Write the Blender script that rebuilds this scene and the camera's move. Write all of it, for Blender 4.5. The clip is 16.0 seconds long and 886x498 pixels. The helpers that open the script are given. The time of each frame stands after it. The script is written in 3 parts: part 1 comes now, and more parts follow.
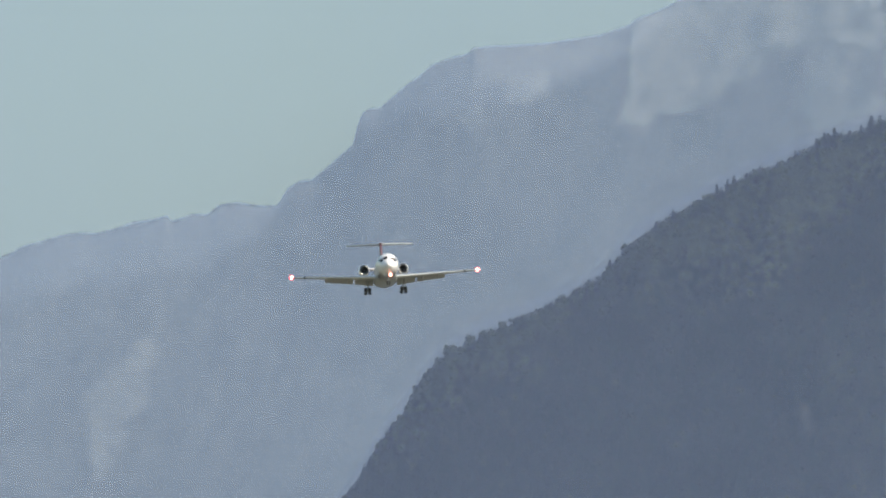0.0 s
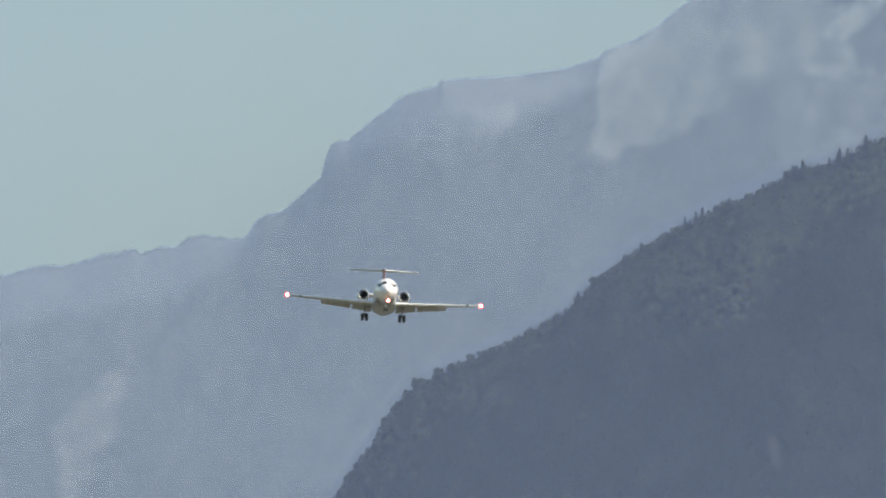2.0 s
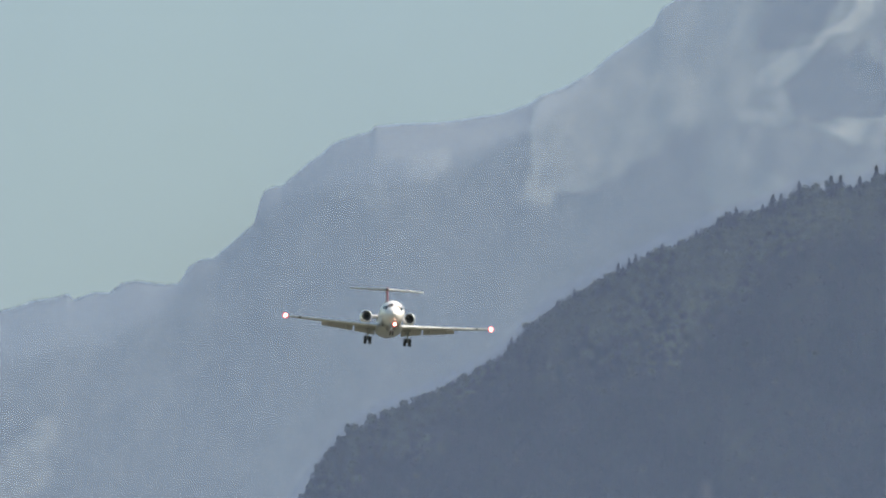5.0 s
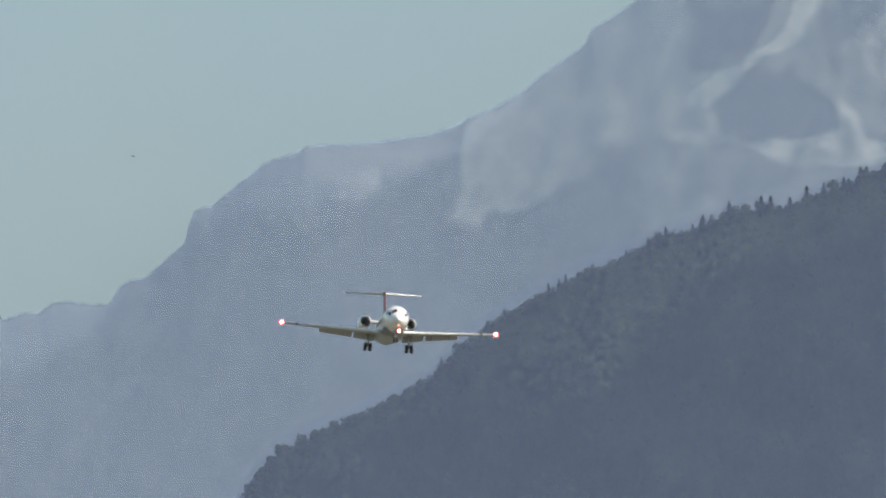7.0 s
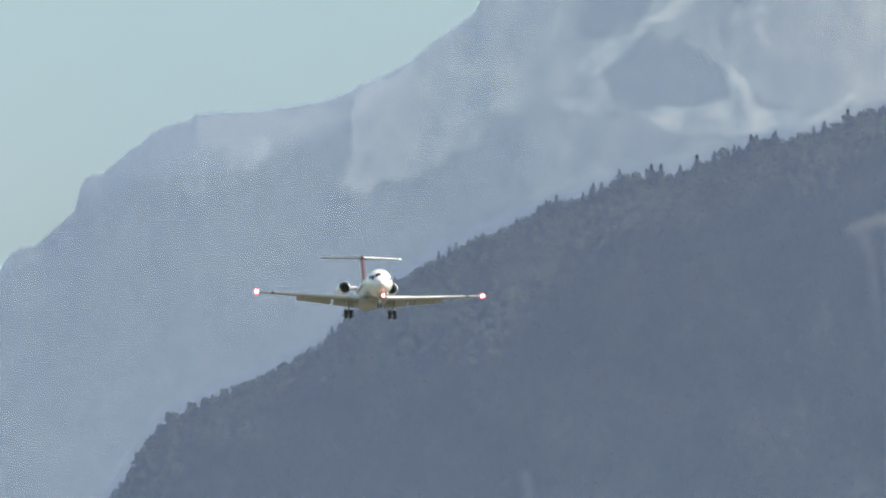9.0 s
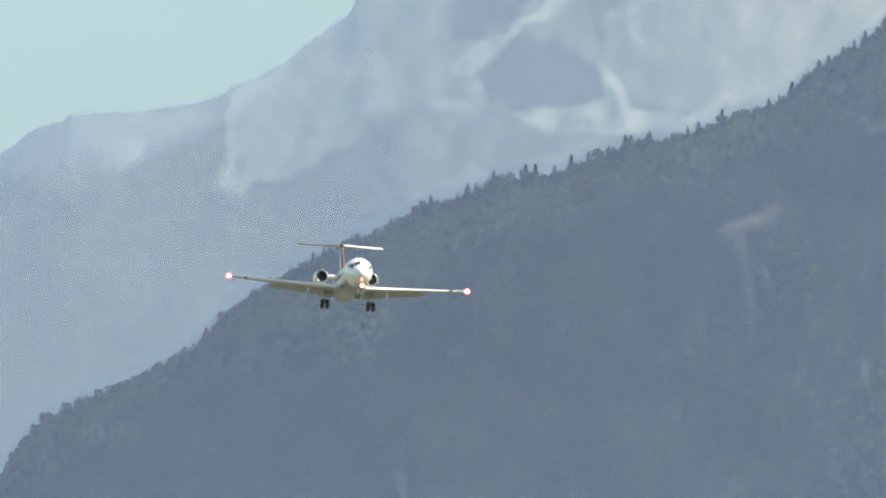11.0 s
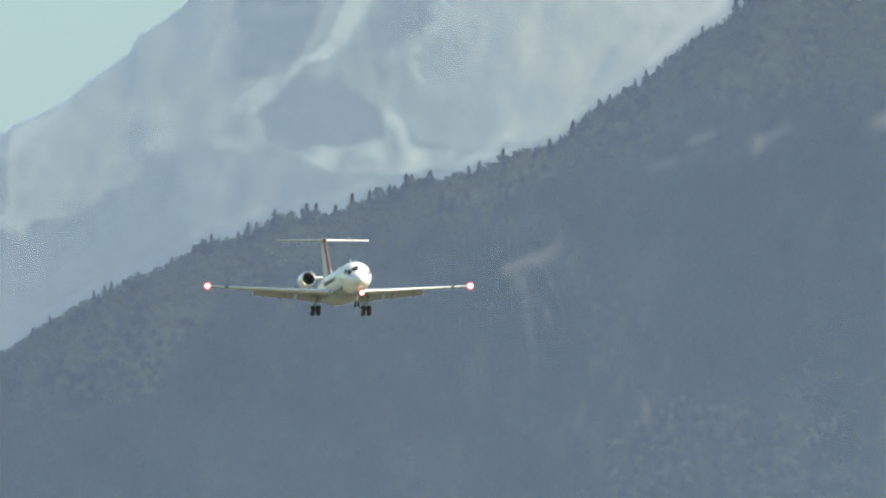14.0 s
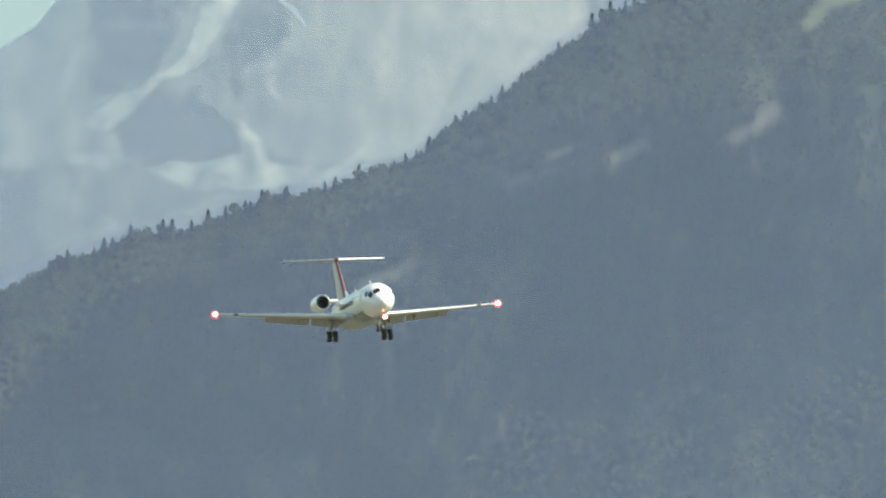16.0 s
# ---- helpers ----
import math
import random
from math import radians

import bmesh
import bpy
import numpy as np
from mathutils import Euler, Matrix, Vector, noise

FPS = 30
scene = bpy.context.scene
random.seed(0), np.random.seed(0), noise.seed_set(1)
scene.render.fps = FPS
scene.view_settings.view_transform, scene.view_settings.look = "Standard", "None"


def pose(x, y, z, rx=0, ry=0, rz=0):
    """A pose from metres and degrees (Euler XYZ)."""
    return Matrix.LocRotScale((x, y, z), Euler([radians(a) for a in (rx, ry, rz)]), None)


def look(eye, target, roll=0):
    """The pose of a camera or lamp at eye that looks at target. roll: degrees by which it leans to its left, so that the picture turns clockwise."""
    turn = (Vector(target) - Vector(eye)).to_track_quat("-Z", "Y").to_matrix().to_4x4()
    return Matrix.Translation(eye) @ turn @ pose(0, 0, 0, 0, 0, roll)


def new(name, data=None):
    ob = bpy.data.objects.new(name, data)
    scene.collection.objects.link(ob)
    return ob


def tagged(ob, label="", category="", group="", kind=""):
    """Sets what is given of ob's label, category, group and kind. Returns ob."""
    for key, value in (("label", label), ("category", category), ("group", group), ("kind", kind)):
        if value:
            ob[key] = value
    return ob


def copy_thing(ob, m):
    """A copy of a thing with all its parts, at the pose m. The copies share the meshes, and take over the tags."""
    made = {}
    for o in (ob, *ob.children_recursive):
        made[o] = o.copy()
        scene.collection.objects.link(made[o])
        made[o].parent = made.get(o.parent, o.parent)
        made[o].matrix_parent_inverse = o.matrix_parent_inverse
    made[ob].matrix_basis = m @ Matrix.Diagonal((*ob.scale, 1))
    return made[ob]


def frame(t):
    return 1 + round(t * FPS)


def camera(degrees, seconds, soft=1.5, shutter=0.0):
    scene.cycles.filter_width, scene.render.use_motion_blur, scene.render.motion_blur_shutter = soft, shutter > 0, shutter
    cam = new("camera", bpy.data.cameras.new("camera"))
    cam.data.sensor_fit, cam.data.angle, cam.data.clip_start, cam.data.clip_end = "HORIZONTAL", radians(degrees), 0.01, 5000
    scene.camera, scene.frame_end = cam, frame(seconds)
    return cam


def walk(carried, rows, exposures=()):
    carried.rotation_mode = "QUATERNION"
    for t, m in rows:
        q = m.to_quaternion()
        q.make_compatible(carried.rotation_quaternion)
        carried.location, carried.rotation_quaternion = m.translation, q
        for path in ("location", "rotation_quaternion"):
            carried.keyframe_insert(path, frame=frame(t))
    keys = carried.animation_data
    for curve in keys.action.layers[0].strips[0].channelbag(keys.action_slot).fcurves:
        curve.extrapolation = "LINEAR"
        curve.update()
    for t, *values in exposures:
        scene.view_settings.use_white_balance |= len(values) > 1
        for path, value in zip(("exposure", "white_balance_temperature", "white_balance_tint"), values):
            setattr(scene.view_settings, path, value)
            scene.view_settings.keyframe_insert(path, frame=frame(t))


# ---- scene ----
# ---- the camera on its tripod: one long lens, panning after the aircraft ----
cam = camera(2.8, 16.0, soft=2.2)
CAM_ROWS = [
(0, -0.0000, 3.3700), (0.5, 0.0238, 3.3782), (1, 0.0480, 3.4119), (1.5, 0.0712, 3.4430),
(2, 0.1006, 3.4730), (2.5, 0.1252, 3.5004), (3, 0.1555, 3.5279), (3.5, 0.1882, 3.5561),
(4, 0.2285, 3.5857), (6.5, 0.4668, 3.6621), (7, 0.5336, 3.6829), (7.5, 0.6043, 3.6708),
(8, 0.6877, 3.6383), (8.5, 0.7771, 3.6121), (9, 0.8808, 3.5813), (11.5, 1.3863, 3.5849),
(12, 1.4990, 3.6057), (12.5, 1.6060, 3.6264), (13, 1.7252, 3.6500), (13.5, 1.8439, 3.6754),
(14, 1.9730, 3.7055), (14.5, 2.0953, 3.7296), (15, 2.2239, 3.7559), (15.5, 2.3253, 3.7701),
(16, 2.4292, 3.7556)]
walk(cam, [(t, pose(0, 0, 1.7, 90 + up, 0, -turn)) for t, turn, up in CAM_ROWS],
     exposures=[(0, 0.45, 6900, 8), (4, 0.44, 6900, 8), (6.5, 0.38, 6900, 8), (7, 0.34, 6900, 8), (8, 0.45, 6900, 8), (9, 0.68, 6900, 7), (11.5, 0.92, 7050, 2), (12.4, 0.80, 7060, 2),
                (13, 0.80, 7080, 1), (14, 0.80, 7150, -2), (15, 1.0, 7320, -2), (16, 0.85, 7320, -3)])

# ---- daylight: hazy sky and one sun from the right, high ----
SUN_TURN, SUN_UP = 84.0, 44.0        # degrees round from behind the camera to its right; degrees over the horizon
sun_way = Vector((math.sin(radians(SUN_TURN)) * math.cos(radians(SUN_UP)),
                  -math.cos(radians(SUN_TURN)) * math.cos(radians(SUN_UP)), math.sin(radians(SUN_UP))))
world = bpy.data.worlds.new("hazy_sky")
scene.world = world
world.use_nodes = True
wn = world.node_tree.nodes
sky = wn.new("ShaderNodeTexSky")
sky.sky_type, sky.sun_disc = "NISHITA", False
sky.sun_elevation = radians(SUN_UP)
sky.sun_rotation = math.atan2(sun_way.x, sun_way.y)
sky.altitude, sky.air_density, sky.dust_density, sky.ozone_density = 500, 1.0, 3.2, 0.3
wn["Background"].inputs["Strength"].default_value = 0.136
murk = wn.new("ShaderNodeMix")        # moist valley air greens the sky a little
murk.data_type, murk.blend_type = "RGBA", "MULTIPLY"
murk.inputs["Factor"].default_value = 1.0
murk.inputs["B"].default_value = (0.93, 1.02, 0.91, 1)
world.node_tree.links.new(sky.outputs["Color"], murk.inputs["A"])
world.node_tree.links.new(murk.outputs["Result"], wn["Background"].inputs["Color"])
sun = new("sun", bpy.data.lights.new("sun", "SUN"))
sun.data.energy, sun.data.angle, sun.data.color = 4.0, radians(0.6), (1.0, 0.95, 0.88)
sun.matrix_world = look(sun_way * 500, (0, 0, 0))


# ---- materials ----
def material(name, colour, rough=0.6, metal=0.0, vary=0.15, scale=3.0, fine=40.0, bump=0.0, coat=0.0, second=None):
    """A surface of that colour with variation at two scales, a second tint, and fine relief."""
    m = bpy.data.materials.new(name)
    m.use_nodes = True
    n, l = m.node_tree.nodes, m.node_tree.links
    b = n["Principled BSDF"]
    b.inputs["Roughness"].default_value, b.inputs["Metallic"].default_value = rough, metal
    b.inputs["Coat Weight"].default_value, b.inputs["Coat Roughness"].default_value = coat, 0.06
    place = n.new("ShaderNodeTexCoord")
    big, small = n.new("ShaderNodeTexNoise"), n.new("ShaderNodeTexNoise")
    big.inputs["Scale"].default_value, small.inputs["Scale"].default_value = scale, fine
    big.inputs["Detail"].default_value = small.inputs["Detail"].default_value = 4
    add = n.new("ShaderNodeMath")
    add.operation = "ADD"
    ramp = n.new("ShaderNodeValToRGB")
    for noise_node, k in ((big, 0), (small, 1)):
        l.new(place.outputs["Object"], noise_node.inputs["Vector"])
        l.new(noise_node.outputs["Fac"], add.inputs[k])
    half = n.new("ShaderNodeMath")
    half.operation = "MULTIPLY"
    half.inputs[1].default_value = 0.5
    l.new(add.outputs[0], half.inputs[0])
    l.new(half.outputs[0], ramp.inputs["Fac"])
    other = second or colour
    ramp.color_ramp.elements[0].position, ramp.color_ramp.elements[1].position = 0.36, 0.64
    ramp.color_ramp.elements[0].color = (*[c * (1 - vary) for c in colour], 1)
    ramp.color_ramp.elements[1].color = (*[min(1, c * (1 + vary)) for c in other], 1)
    l.new(ramp.outputs["Color"], b.inputs["Base Color"])
    if bump:
        bm_node = n.new("ShaderNodeBump")
        bm_node.inputs["Strength"].default_value = bump
        bm_node.inputs["Distance"].default_value = 0.05
        l.new(small.outputs["Fac"], bm_node.inputs["Height"])
        l.new(bm_node.outputs["Normal"], b.inputs["Normal"])
    return m


def leafy(name, colour, second):
    """Needles and leaves that let some light through."""
    m = material(name, colour, rough=0.9, vary=0.2, scale=0.05, fine=0.4, second=second)
    n, l = m.node_tree.nodes, m.node_tree.links
    b = n["Principled BSDF"]
    b.inputs["Specular IOR Level"].default_value = 0.12
    through_leaf, mix = n.new("ShaderNodeBsdfTranslucent"), n.new("ShaderNodeMixShader")
    l.new(b.inputs["Base Color"].links[0].from_socket, through_leaf.inputs["Color"])
    mix.inputs[0].default_value = 0.5
    l.new(b.outputs[0], mix.inputs[1])
    l.new(through_leaf.outputs[0], mix.inputs[2])
    l.new(mix.outputs[0], n["Material Output"].inputs["Surface"])
    return m


def glowing(name, colour, strength, shell=(0.8, 0.8, 0.8)):
    m = bpy.data.materials.new(name)
    m.use_nodes = True
    b = m.node_tree.nodes["Principled BSDF"]
    b.inputs["Base Color"].default_value = (*shell, 1)
    b.inputs["Emission Color"].default_value = (*colour, 1)
    b.inputs["Emission Strength"].default_value = strength
    return m


def zoned(name, base, zones, scale, fine, bump):
    """Ground cover: base tints by noise, and for each named zone of the mesh another pair of tints."""
    m = material(name, base[0], rough=0.9, vary=0.06, scale=scale, fine=fine, second=base[1])
    n, l = m.node_tree.nodes, m.node_tree.links
    b = n["Principled BSDF"]
    b.inputs["Specular IOR Level"].default_value = 0.12
    last = b.inputs["Base Color"].links[0].from_socket
    place = next(x for x in n if x.type == "TEX_COORD")
    grain = n.new("ShaderNodeTexNoise")
    grain.inputs["Scale"].default_value, grain.inputs["Detail"].default_value = scale * 4, 8
    l.new(place.outputs["Object"], grain.inputs["Vector"])
    for zone, one, two in zones:
        amount = n.new("ShaderNodeAttribute")
        amount.attribute_name = zone
        tint = n.new("ShaderNodeMix")
        tint.data_type = "RGBA"
        tint.inputs["A"].default_value, tint.inputs["B"].default_value = (*one, 1), (*two, 1)
        l.new(grain.outputs["Fac"], tint.inputs["Factor"])
        mix = n.new("ShaderNodeMix")
        mix.data_type = "RGBA"
        l.new(amount.outputs["Fac"], mix.inputs["Factor"])
        l.new(last, mix.inputs["A"])
        l.new(tint.outputs["Result"], mix.inputs["B"])
        last = mix.outputs["Result"]
    l.new(last, b.inputs["Base Color"])
    if bump:
        bn = n.new("ShaderNodeBump")
        bn.inputs["Strength"].default_value, bn.inputs["Distance"].default_value = bump, 1.0
        l.new(grain.outputs["Fac"], bn.inputs["Height"])
        l.new(bn.outputs["Normal"], b.inputs["Normal"])
    return m


M_FAR = zoned("mountainside", ((0.072, 0.076, 0.080), (0.086, 0.090, 0.090)),
              (("pale", (0.62, 0.60, 0.50), (0.76, 0.735, 0.63)), ("dark", (0.052, 0.060, 0.068), (0.07, 0.078, 0.082)),
               ("snow", (0.70, 0.72, 0.74), (0.80, 0.81, 0.82))), 0.012, 0.15, 0.15)
M_FAR_TREES = leafy("far_forest", (0.072, 0.080, 0.074), (0.086, 0.094, 0.084))
M_SLOPE = zoned("forest_floor", ((0.036, 0.046, 0.043), (0.045, 0.055, 0.049)),
                (("rock", (0.15, 0.132, 0.12), (0.22, 0.19, 0.165)), ("meadow", (0.12, 0.15, 0.08), (0.17, 0.185, 0.105))),
                0.03, 0.5, 0.1)
M_CONIFER = leafy("conifer_needles", (0.040, 0.046, 0.054), (0.056, 0.062, 0.064))
M_LEAF = leafy("broad_leaves", (0.078, 0.095, 0.054), (0.106, 0.122, 0.070))
M_BARK = material("bark", (0.10, 0.11, 0.13), 0.95, vary=0.2, scale=2, fine=12)
M_GROUND = material("valley_meadow", (0.078, 0.084, 0.06), 0.95, vary=0.2, scale=0.01, fine=0.3, second=(0.115, 0.115, 0.09))
M_WHITE = material("white_aircraft_paint", (0.85, 0.79, 0.81), 0.28, vary=0.03, scale=0.6, fine=6, coat=0.6)
M_BELLY = material("pale_grey_belly_paint", (0.54, 0.51, 0.52), 0.38, vary=0.06, scale=0.5, fine=5, coat=0.3)
M_WING = material("grey_wing_paint", (0.34, 0.33, 0.345), 0.42, vary=0.07, scale=0.6, fine=5, coat=0.2)
M_FLAP = material("grey_flap_paint", (0.40, 0.385, 0.40), 0.5, vary=0.08, scale=0.8, fine=5)
M_RED = material("dark_red_tail_paint", (0.115, 0.026, 0.042), 0.35, vary=0.08, scale=0.6, fine=5, coat=0.4)
M_BARE = material("polished_aluminium", (0.84, 0.81, 0.82), 0.29, metal=1.0, vary=0.05, scale=1.0, fine=9)
M_STEEL = material("gear_steel", (0.42, 0.43, 0.44), 0.4, metal=0.6, vary=0.12, scale=3, fine=20)
M_TYRE = material("black_tyre_rubber", (0.030, 0.030, 0.034), 0.8, vary=0.2, scale=4, fine=30)
M_DARK = material("dark_intake", (0.035, 0.036, 0.04), 0.55, metal=0.2, vary=0.2, scale=3, fine=15)
M_GLASS = material("cockpit_glass", (0.075, 0.055, 0.062), 0.12, vary=0.1, scale=2, fine=10, coat=1.0)
M_PANE = material("sunlit_cockpit_glass", (0.075, 0.055, 0.062), 0.07, vary=0.1, scale=2, fine=10)
M_TITLE = material("dark_title_paint", (0.10, 0.10, 0.12), 0.4, vary=0.08, scale=1, fine=6)
M_LAMP = glowing("landing_lamp", (1.0, 0.52, 0.42), 10.0)
# red glare round the lamps, put into a glowing surface
M_LAMP_HALO = glowing("red_lamp_halo", (1.0, 0.10, 0.14), 1.1, (0.35, 0.03, 0.04))
M_TAXI = glowing("taxi_lamp", (1.0, 0.5, 0.36), 8.0)
M_BIRD = material("dark_plumage", (0.05, 0.05, 0.055), 0.9, vary=0.2, scale=20, fine=90)


# ---- building helpers ----
def finish(bm, smooth=True):
    bmesh.ops.recalc_face_normals(bm, faces=bm.faces[:])
    for fc in bm.faces:
        fc.smooth = smooth
    return bm


def part(name, bm, mat, parent=None, label="", smooth=True):
    """Links a bmesh as one mesh object under its thing or part."""
    finish(bm, smooth)
    me = bpy.data.meshes.new(name)
    bm.to_mesh(me)
    bm.free()
    me.materials.append(mat)
    return share(name, me, parent, label)


def share(name, me, parent=None, label="", at=None):
    ob = new(name, me)
    if parent:
        ob.parent = parent
    if at:
        ob.matrix_basis = at
    return tagged(ob, label) if label else ob


def loft(rings, cap=True):
    """A skin through rings of equally many points."""
    bm = bmesh.new()
    vs = [[bm.verts.new(p) for p in ring] for ring in rings]
    for a, b in zip(vs, vs[1:]):
        for i in range(len(a)):
            j = (i + 1) % len(a)
            bm.faces.new((a[i], a[j], b[j], b[i]))
    if cap:
        for ring in (vs[0], vs[-1][::-1]):
            for e in bm.faces.new(ring).edges:
                e.smooth = False
    return bm


def tube(points, radii, seg=12):
    """A round bar along points."""
    rings = []
    for i, p in enumerate(points):
        p = Vector(p)
        d = (Vector(points[min(i + 1, len(points) - 1)]) - Vector(points[max(i - 1, 0)])).normalized()
        side = d.orthogonal().normalized()
        up = d.cross(side)
        rings.append([p + radii[i] * (math.cos(a) * side + math.sin(a) * up)
                      for a in (2 * math.pi * k / seg for k in range(seg))])
    return loft(rings)


def curve_value(xs, ys, x):
    """Smooth interpolation through a few stations."""
    i = max(0, min(len(xs) - 2, next((k for k in range(len(xs) - 1) if x <= xs[k + 1]), len(xs) - 2)))
    h = xs[i + 1] - xs[i]
    t = min(1, max(0, (x - xs[i]) / h))

    def slope(k):
        if k <= 0 or k >= len(xs) - 1:
            k = min(max(k, 0), len(xs) - 1)
            j = 0 if k == 0 else len(xs) - 2
            return (ys[j + 1] - ys[j]) / (xs[j + 1] - xs[j])
        d0, d1 = (ys[k] - ys[k - 1]) / (xs[k] - xs[k - 1]), (ys[k + 1] - ys[k]) / (xs[k + 1] - xs[k])
        return 0 if d0 * d1 <= 0 else 2 * d0 * d1 / (d0 + d1)
    m0, m1 = slope(i) * h, slope(i + 1) * h
    return ((1 + 2 * t) * (1 - t) ** 2 * ys[i] + t * (1 - t) ** 2 * m0 + t * t * (3 - 2 * t) * ys[i + 1] + t * t * (t - 1) * m1)


LENS = 784 / math.tan(radians(1.4))


def bearing(u, v, dist):
    """The place at that distance, by bearing u and height v in fine steps of the lens."""
    turn, up = (u - 784) / LENS, radians(3.37) - (v - 441) / LENS
    return dist * math.sin(turn), dist * math.cos(turn), 1.7 + dist * math.tan(up)


lattice = np.random.RandomState(7).rand(256, 256)


def value_noise(x, y):
    xi, yi = np.floor(x).astype(int), np.floor(y).astype(int)
    fx, fy = x - xi, y - yi
    fx, fy = fx * fx * (3 - 2 * fx), fy * fy * (3 - 2 * fy)
    g = lambda a, b: lattice[a % 256, b % 256]
    return ((g(xi, yi) * (1 - fx) + g(xi + 1, yi) * fx) * (1 - fy) + (g(xi, yi + 1) * (1 - fx) + g(xi + 1, yi + 1) * fx) * fy) - 0.5


def rough(x, y, octaves=5):
    out, amp = 0, 1.0
    for k in range(octaves):
        out, amp = out + amp * value_noise(x * 2 ** k + 17 * k, y * 2 ** k + 31 * k), amp * 0.5
    return out


def near_line(u, v, line):
    """How far each (u, v) lies from a polyline."""
    best = np.full(u.shape, 1e9)
    for (x0, y0), (x1, y1) in zip(line, line[1:]):
        k = np.clip(((u - x0) * (x1 - x0) + (v - y0) * (y1 - y0)) / ((x1 - x0) ** 2 + (y1 - y0) ** 2), 0, 1)
        best = np.minimum(best, np.hypot(u - x0 - k * (x1 - x0), v - y0 - k * (y1 - y0)))
    return best


def band(u, v, line, width, soft):
    wob = 12 * rough(u / 34, v / 34, 5) * min(1, width / 14)
    return np.clip((width + soft - near_line(u, v, line) - wob) / (2 * soft), 0, 1)


def sheet(name, xyz, mat, zones=()):
    """A grid of places as one mesh, with named zones."""
    rows, cols, _ = xyz.shape
    idx = np.arange(rows * cols).reshape(rows, cols)
    quads = np.stack([idx[:-1, :-1], idx[:-1, 1:], idx[1:, 1:], idx[1:, :-1]], -1).reshape(-1, 4)
    me = bpy.data.meshes.new(name)
    me.from_pydata(xyz.reshape(-1, 3).tolist(), [], quads.tolist())
    me.polygons.foreach_set("use_smooth", [True] * len(me.polygons))
    me.materials.append(mat)
    for zone, values in zones:
        me.attributes.new(zone, "FLOAT", "POINT").data.foreach_set("value", values.ravel().astype(np.float32))
    return new(name, me)


# ---- the valley floor ----
g = bmesh.new()
bmesh.ops.create_grid(g, x_segments=40, y_segments=40, size=12000)
tagged(part("ground", g, M_GROUND), "wide flat valley floor of green and dry meadow", "ground", kind="structure")

# ---- the far mountain: bearings and heights of its crest ----
FAR_CREST = [(-700, 648), (-300, 538), (-60, 478), (8, 457), (38, 440), (68, 432), (108, 420), (138, 416), (168, 417), (198, 410), (233, 397), (268, 393),
             (293, 385), (305, 396), (338, 383), (368, 383), (388, 367), (418, 362), (448, 367), (468, 369), (490, 367), (508, 337), (528, 325),
             (553, 321), (588, 291), (624, 260), (633, 224), (640, 205), (658, 195), (673, 195), (698, 172), (718, 155), (743, 137), (763, 119),
             (788, 110), (808, 103), (828, 99), (838, 89), (868, 85), (938, 82), (968, 80), (1010, 73), (1060, 66), (1113, 48), (1128, 36), (1171, 20),
             (1221, -7), (1251, -34), (1333, -92), (1346, -120), (1396, -151), (1426, -172), (1459, -214), (1650, -380), (1900, -520), (2300, -560), (3000, -480), (3800, -300)]


def crest_height(line, u):
    return np.interp(u, [p[0] for p in line], [p[1] for p in line])


def slope_sheet(line, us, ss, dist, turn, steep, foot_pow, wrinkle, seed, skyline_wob, settle=0.05):
    """A mountainside that falls from its crest towards the valley; the crest's own shape fades out down the slope.
    us: bearings, ss: 0 at the crest to 1 at the foot, negative behind it."""
    U, S = np.meshgrid(us, ss)
    step = us[1] - us[0]
    v0 = crest_height(line, us)
    teeth = skyline_wob * np.abs(rough(us / 15 + seed, us * 0 + seed, 4))

    def eased(v, width):
        reach = int(width / step)
        kernel = np.exp(-0.5 * (np.arange(-3 * reach, 3 * reach + 1) / reach) ** 2)
        return np.convolve(np.pad(v, 3 * reach, mode="reflect", reflect_type="odd"), kernel / kernel.sum(), mode="valid")
    v1, v2 = eased(v0, 260), eased(v0, 24)
    unit = dist / LENS
    D = dist - (U - 1500) * unit * math.tan(radians(turn))
    a = (U - 784) / LENS
    cx, cy = D * np.sin(a), D * np.cos(a)
    own, mean, broad, spiky = [1.7 + D * np.tan(radians(3.37) - (v[None, :] - 441) / LENS) for v in (v0, v1, v2, v0 - teeth)]
    down = np.abs(S)
    keep = np.exp(-down / settle)
    run = mean / math.tan(radians(steep)) * S
    x, y = cx - run * math.sin(radians(turn)), cy - run * math.cos(radians(turn))
    z = mean * (1 - down ** foot_pow) + (broad - mean) * keep + (own - broad) * np.exp(-down / 0.025) + (spiky - own) * np.exp(-down / 0.006) - 6 * down
    fade = np.clip(down * 14, 0, 1)
    drop = S * mean / unit
    rel = wrinkle * (rough(U / 170 + seed, drop / 190 + seed * 2, 6) * 1.2 + 0.7 * np.abs(rough(U / 150 + drop / 300 + seed, drop / 260, 4)))
    z = z + fade * (1 - down ** 4) * rel
    return U, S, np.stack([x, y - fade * rel * 0.6, z], -1)


def seen_height(xyz):
    """Bearing and height, in fine steps of the lens, of each place as the tripod sees it."""
    x, y, z = xyz[..., 0], xyz[..., 1], xyz[..., 2]
    return 784 + LENS * np.arctan2(x, y), 441 + LENS * (radians(3.37) - np.arctan2(z - 1.7, np.hypot(x, y)))


